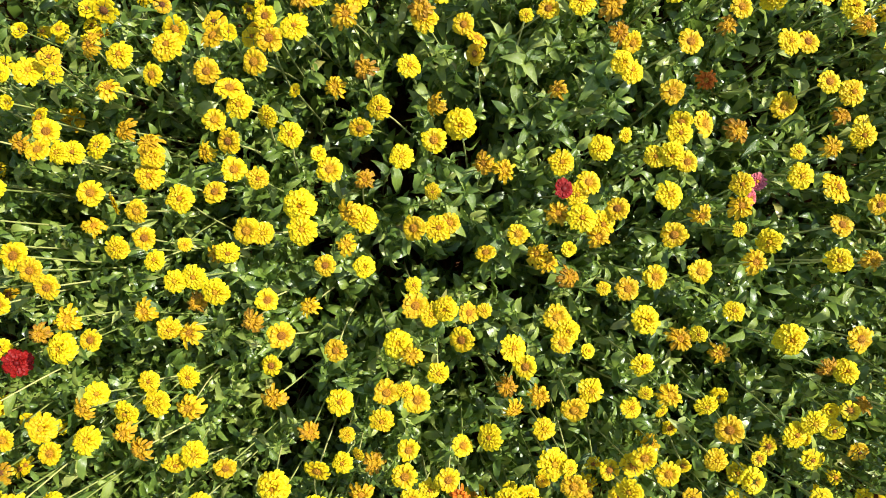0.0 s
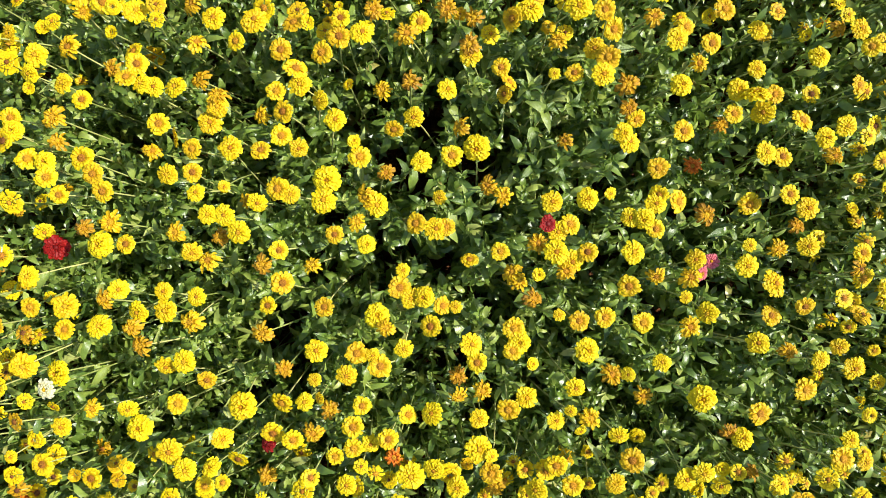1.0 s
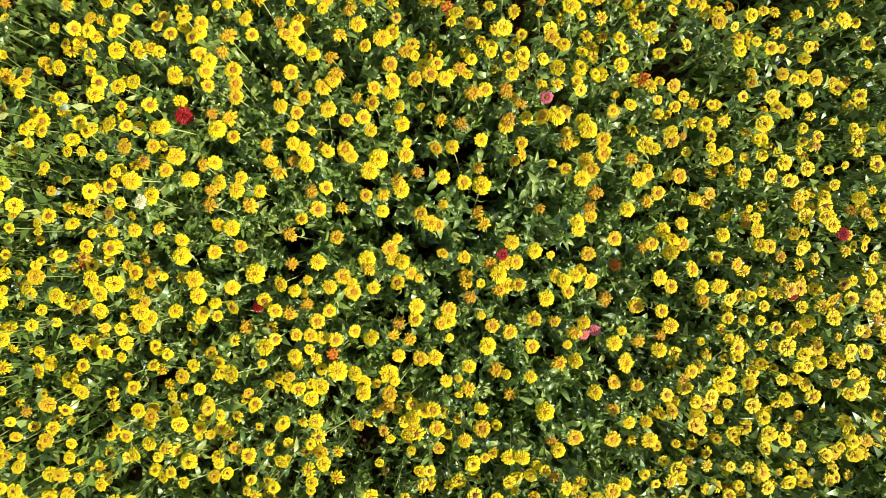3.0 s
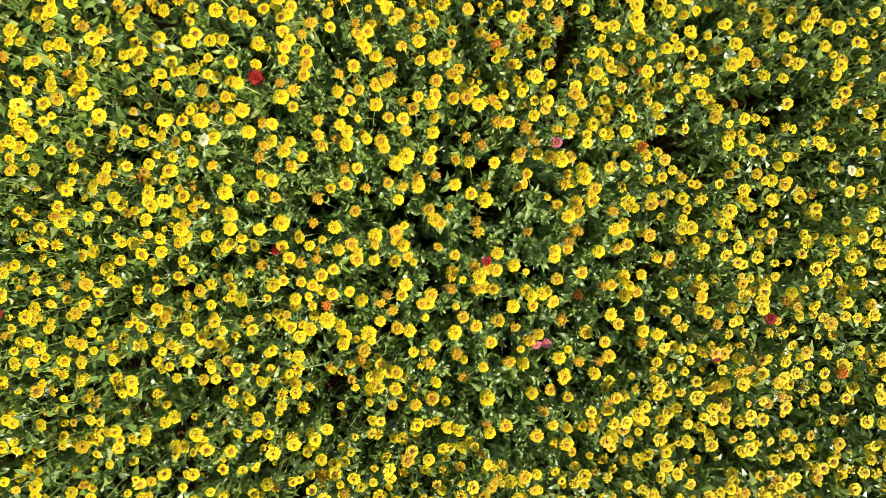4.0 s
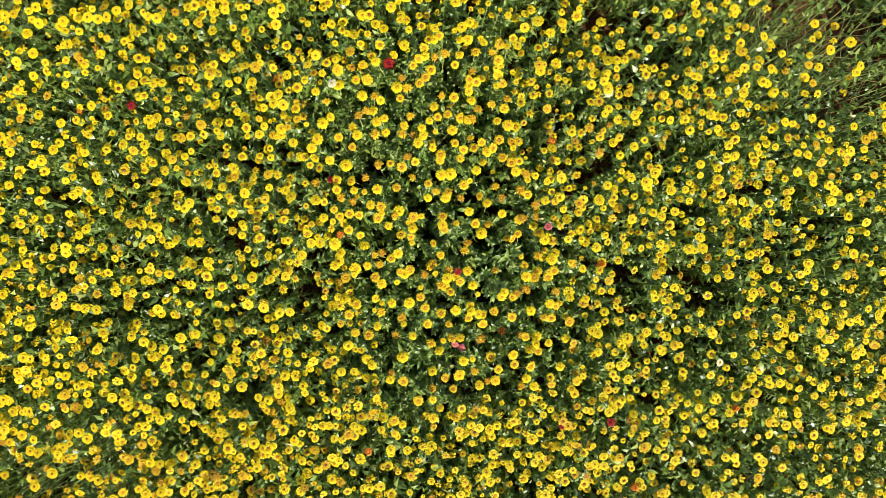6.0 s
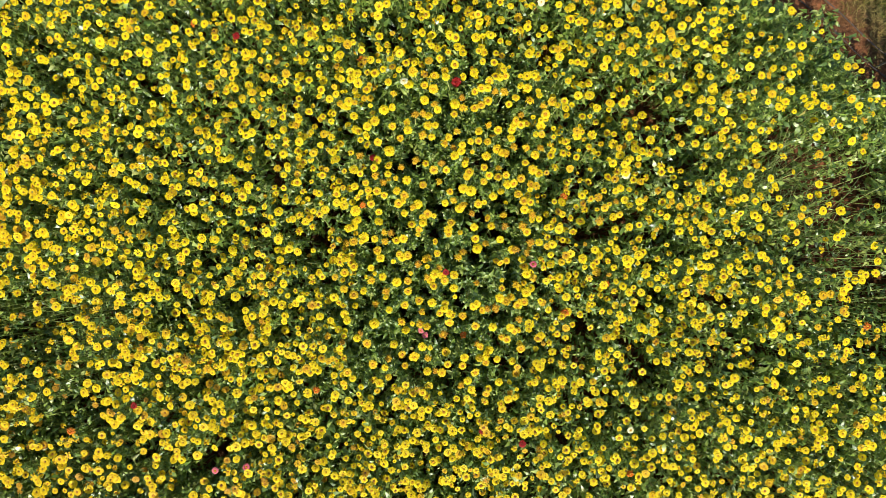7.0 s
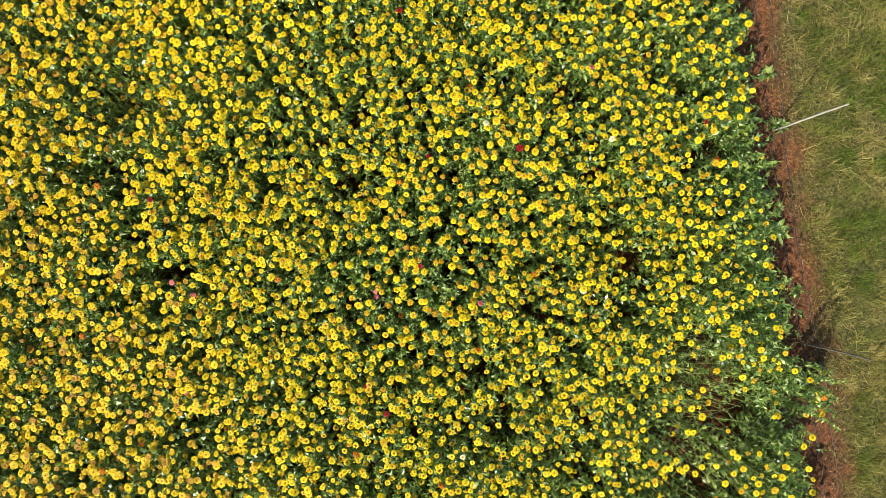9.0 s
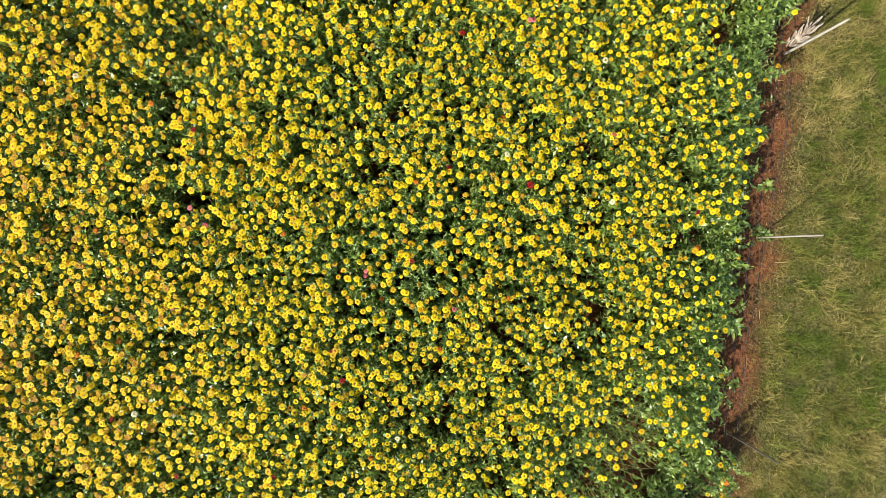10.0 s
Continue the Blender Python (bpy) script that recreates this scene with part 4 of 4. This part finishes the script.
    for low, at in tossed:
        p, m, s = leaf_layout(low, at, 8, 0.060)
        pieces.append(spread(leaf_shape(0, 41), p, m, s, rng.beta(1.1, 1.6, len(p))))
    # side shoots under the single plants
    f2 = np.column_stack([SINGLE + rng.normal(0, 0.05, SINGLE.shape), np.zeros(len(SINGLE))])
    h2 = f2 + np.column_stack([rng.normal(0, 0.05, SINGLE.shape), rng.uniform(0.55, 0.82, len(SINGLE))])
    p, m, s = leaf_layout(f2, h2, 52, 0.061)
    for k in range(4):
        at = (np.arange(len(p)) % 4 == k) & (hollow(p) < 0.4)
        pieces.append(spread(leaf_shape(1.5, 31 + k), p[at], m[at], s[at], rng.beta(1.1, 1.6, at.sum())))
    # low growth between the stems
    k = 3400
    lu, lv = rng.uniform(-5.2, 5.4, k), rng.uniform(0.35, 8.6, k)
    lv[:500] = rng.uniform(0.28, 0.95, 500)
    at = to_world(lu, lv)
    open_ground = np.zeros(k)
    for lx, ly, r, _, _ in LODGED:
        open_ground += np.exp(-((at[:, 0] - lx) ** 2 + (at[:, 1] - ly) ** 2) / (r * r))
    for gx, gy, r in GAPS:
        open_ground += np.exp(-((at[:, 0] - gx) ** 2 + (at[:, 1] - gy) ** 2) / (r * r))
    at = at[rng.random(k) > 0.9 * open_ground]
    k = len(at)
    f3 = np.column_stack([at, np.zeros(k)])
    h3 = f3 + np.column_stack([rng.normal(0, 0.08, (k, 2)), rng.uniform(0.3, 0.62, k)])
    p, m, s = leaf_layout(f3, h3, 12, 0.085)
    pieces.append(spread(leaf_shape(0, 33), p, m, s, rng.uniform(0, 0.7, len(p))))
    # leafy shoots among the single plants, thinner in patches
    k = 900
    a, b = rng.uniform(-1.25, 1.25, k), rng.uniform(-0.75, 0.75, k)
    at = CORE + np.outer(a, (0.967, 0.255)) + np.outer(b, (-0.255, 0.967))
    at = at[wave(at[:, 0], at[:, 1], 2.2, 61.0) + 0.5 * wave(at[:, 0], at[:, 1], 7.0, 62.0) > -0.22]
    f4 = np.column_stack([at, np.zeros(len(at))])
    h4 = f4 + np.column_stack([rng.normal(0, 0.07, at.shape), rng.uniform(0.56, 0.80, len(at))])
    p, m, s = leaf_layout(f4, h4, 38, 0.062)
    for k in range(4):
        at = (np.arange(len(p)) % 4 == k) & (hollow(p) < 0.4)
        pieces.append(spread(leaf_shape(1.5, 90 + k), p[at], m[at], s[at], rng.beta(1.6, 2.0, at.sum())))
    # green skirt of low shoots along the bed's open side
    k = 1500
    lu = rng.uniform(-4.4, 4.6, k)
    lv = 0.30 + 0.14 * wave(lu, 0 * lu, 1.1, 2.0) + 0.07 * wave(lu, 0 * lu, 4.3, 6.0) + np.abs(rng.normal(0, 0.24, k)) + 0.07
    some = wave(lu, lv, 2.0, 71.0) > -0.25
    f5 = np.column_stack([to_world(lu[some], lv[some]), np.zeros(some.sum())])
    h5 = f5 + np.column_stack([rng.normal(0, 0.07, (some.sum(), 2)), rng.uniform(0.25, 0.6, some.sum())])
    p, m, s = leaf_layout(f5, h5, 12, 0.080)
    pieces.append(spread(leaf_shape(0, 97), p, m, s, rng.uniform(0.05, 0.75, len(p))))
    a, b, c = join(pieces)
    tagged(part("leaves", mesh_of("leaves", a, b, [LEAF], c, smooth=True), root), kind="stuff")


make_field()


# ---- the verge ----
def blade():
    """Unit length, arching over."""
    v = np.array([(0, -0.015, 0), (0, 0.015, 0), (0.42, -0.013, 0.40), (0.42, 0.013, 0.40), (1.0, 0.05, 0.36)], float)
    return v, [(0, 1, 3), (0, 3, 2), (2, 3, 4)], np.stack([np.zeros(5), v[:, 0], np.zeros(5)], 1)


def make_verge():
    """Tufts of grass combed this way and that, greener and drier in patches, with low and high clumps."""
    n, wide = 17000, 2500
    u, v = rng.uniform(-2.9, 4.5, n), -1.75 + 2.0 * rng.random(n)
    u, v = np.append(u, rng.uniform(-6.5, 7.5, wide)), np.append(v, -0.3 - np.abs(rng.normal(0, 2.2, wide)))
    n += wide
    start = -0.33 + 0.22 * wave(u, v, 1.3, 8.0) + 0.14 * wave(u, v, 5.0, 18.0)
    clump = 0.8 * wave(u, v, 6.5, 51.0) + 0.7 * wave(u, v, 14.0, 52.0)
    keep = ((v < start) & (clump + rng.normal(0, 0.15, n) > -0.02)) | (rng.random(n) < 0.03 + 0.30 * np.clip(1 - (v - start) / 0.3, 0, 1) * (wave(u, v, 3.0, 19.0) > 0))
    u, v, clump = u[keep], v[keep], clump[keep]
    xy = to_world(u, v)
    n, k = len(u), 10
    dry = 0.20 + 0.45 * wave(xy[:, 0], xy[:, 1], 1.1, 12.0) + 0.95 * wave(xy[:, 0], xy[:, 1], 4.4, 13.0) + rng.normal(0, 0.16, n) + 0.34 * np.exp(-((v + 0.25) / 0.3) ** 2)
    big = rng.uniform(0.036, 0.085, n) * (1.0 + 1.1 * clump + 0.5 * wave(xy[:, 0], xy[:, 1], 2.1, 16.0)) * np.clip(1.1 + 0.6 * (-0.3 - v), 0.7, 1.15)
    comb = 7.0 * wave(xy[:, 0], xy[:, 1], 3.6, 14.0) + 1.0
    at = np.repeat(xy, k, 0) + rng.normal(0, 0.03, (n * k, 2))
    az = np.repeat(comb, k) + rng.normal(0, 1.1, n * k)
    turn = leaf_turn(az, rng.normal(0.42, 0.45, n * k), rng.normal(0, 0.5, n * k))
    tone = np.clip(np.repeat(dry, k) + rng.normal(0, 0.17, n * k), 0, 1)
    short = spread(blade(), np.column_stack([at, np.full(n * k, -0.015)]), turn, np.repeat(np.maximum(big, 0.03), k) * rng.uniform(0.5, 1.35, n * k), tone)
    # long straw-coloured blades that lie over in swathes
    k = 22000
    u, v = rng.uniform(-2.9, 4.5, k), rng.uniform(-1.75, -0.35, k)
    some = wave(u, v, 1.7, 81.0) + 0.6 * wave(u, v, 5.0, 82.0) > 0.16
    u, v = u[some], v[some]
    at, k = to_world(u, v), some.sum()
    az = 6.0 * wave(u, v, 1.6, 83.0) + rng.normal(0, 1.2, k)
    long = spread(blade(), np.column_stack([at, rng.uniform(-0.01, 0.02, k)]), leaf_turn(az, rng.normal(0.15, 0.3, k), rng.normal(0, 0.5, k)), rng.uniform(0.06, 0.16, k), np.clip(rng.normal(0.62, 0.2, k), 0.1, 1))
    a, b, c = join([short, long])
    ob = new("grass", mesh_of("grass", a, b, [GRASS], c, smooth=True))
    tagged(ob, "rough grass with straw-coloured tufts along the bed", "grass", kind="stuff")


make_verge()


def make_litter():
    """Dead stalks and withered leaves on the bare strip."""
    n = 19000
    u, v = rng.uniform(-3.0, 4.4, n), np.where(rng.random(n) < 0.6, rng.normal(0.05, 0.2, n), rng.normal(-0.3, 0.22, n))
    keep = rng.random(n) < 0.5 + 0.9 * wave(u, v, 2.4, 21.0)
    u, v = u[keep], v[keep]
    n = len(u)
    p = np.column_stack([to_world(u, v), rng.uniform(0.0, 0.03, n)])
    turn = leaf_turn(rng.uniform(0, 6.283, n), rng.normal(0.1, 0.3, n), rng.normal(0, 0.6, n))
    thin = rng.random(n) < 0.8
    shape = leaf_shape(1, 77)
    stick = (shape[0] * np.array((1.8, 0.09, 0.4)), shape[1], shape[2])
    tone = rng.beta(0.9, 2.6, n)
    size = rng.uniform(0.010, 0.030, n)
    a, b, c = join([spread(stick, p[thin], turn[thin], size[thin] * 1.4, tone[thin]), spread(shape, p[~thin], turn[~thin], size[~thin], tone[~thin])])
    ob = new("plant_litter", mesh_of("plant_litter", a, b, [STRAW], c, smooth=True))
    tagged(ob, "dry brown stalks and leaves on the bare soil strip", "plant litter", kind="stuff")


make_litter()


def weed(x, y, size, seed):
    """A low green weed: a rosette of leaves."""
    root = new("weed")
    root.matrix_basis = pose(x, y, -0.005)
    r = random.Random(seed)
    for k in range(14):
        m = leaf_turn(np.array([k * 2.4 + r.uniform(-0.3, 0.3)]), np.array([r.uniform(0.2, 1.1)]), np.array([r.uniform(-0.4, 0.4)]))[0]
        part("leaf", LEAVES[r.randrange(6)], root, matrix(m, (0.2 * size * math.cos(k * 2.4), 0.2 * size * math.sin(k * 2.4), 0.0), size * r.uniform(0.6, 1.1)))
    return tagged(root, "low green weed with pointed leaves on bare soil", "weed", "weeds of the bare strip")


for k, (u, v, s) in enumerate([(-1.35, 0.30, 0.10), (-0.15, 0.22, 0.09), (0.55, 0.25, 0.10), (1.25, 0.30, 0.11), (0.75, 0.05, 0.06), (1.9, 0.20, 0.08), (-0.05, -0.10, 0.06),
                                (0.35, 0.08, 0.05), (-0.75, 0.28, 0.08), (2.5, 0.10, 0.08), (-2.3, 0.25, 0.10), (1.6, -0.02, 0.05), (-1.12, 0.14, 0.08), (-0.57, -0.04, 0.06), (-0.07, -0.02, 0.06), (0.99, 0.12, 0.10), (-2.44, 0.17, 0.13), (-2.50, 0.07, 0.11)]):
    x, y = to_world(u, v)
    weed(float(x), float(y), 1.4 * s, 40 + k)


def drip_hose(v0, wave_by, label):
    """A thin black hose lying along the bed's edge."""
    us = np.linspace(-4.2, 4.4, 120)
    cu = bpy.data.curves.new("drip_hose", "CURVE")
    cu.dimensions, cu.bevel_depth, cu.bevel_resolution = "3D", 0.005, 2
    sp = cu.splines.new("POLY")
    sp.points.add(len(us) - 1)
    for pt, u in zip(sp.points, us):
        x, y = to_world(u, v0 + wave_by * math.sin(1.7 * u) + 0.012 * math.sin(7 * u))
        pt.co = (float(x), float(y), 0.001 + 0.007 * math.sin(3.1 * u), 1)
    cu.materials.append(HOSE)
    tagged(new("drip_hose", cu), label, "hose")


drip_hose(-0.13, 0.035, "thin black drip hose lying on the soil past the stakes")
drip_hose(0.01, 0.02, "thin black drip hose lying on the soil by the stakes")


def dry_bundle(x, y, z0, along, length, seed):
    """Bleached husks tied together and leaning on the post."""
    r = random.Random(seed)
    root = new("dry_bundle")
    root.matrix_basis = Matrix.Translation((x, y, z0)) @ Vector(along).to_track_quat("Z", "Y").to_matrix().to_4x4()
    for k in range(44):
        a, d = r.uniform(0, 6.283), r.uniform(0.01, 0.05)
        z = r.uniform(0.0, 0.75) * length
        ln = r.uniform(0.16, 0.30) * length
        out = r.uniform(0.01, 0.07)
        pts = [(d * math.cos(a) + out * t * math.cos(a), d * math.sin(a) + out * t * math.sin(a), z + ln * t) for t in (0, 0.3, 0.6, 0.9, 1.0)]
        v, f, c = tube(pts, [0.007, 0.011, 0.011, 0.008, 0.004], 6, 0.2, seed + k)
        part("husk", mesh_of("husk", v, f, [HUSK], c, smooth=True), root)
    v, f, c = tube([(0, 0, 0.40 * length), (0, 0, 0.42 * length), (0, 0, 0.46 * length), (0, 0, 0.48 * length)], [0.062, 0.07, 0.07, 0.062], 12, 0.05, seed)
    part("tie", mesh_of("tie", v, f, [HUSK], c, smooth=True), root, label="pale dry straw tie")
    return tagged(root, "bundle of bleached dry husks leaning at a wooden post", "bundle")


dry_bundle(-4.236, -1.052, 0.0, (-0.10, -0.16, 0.85), 0.52, 3)
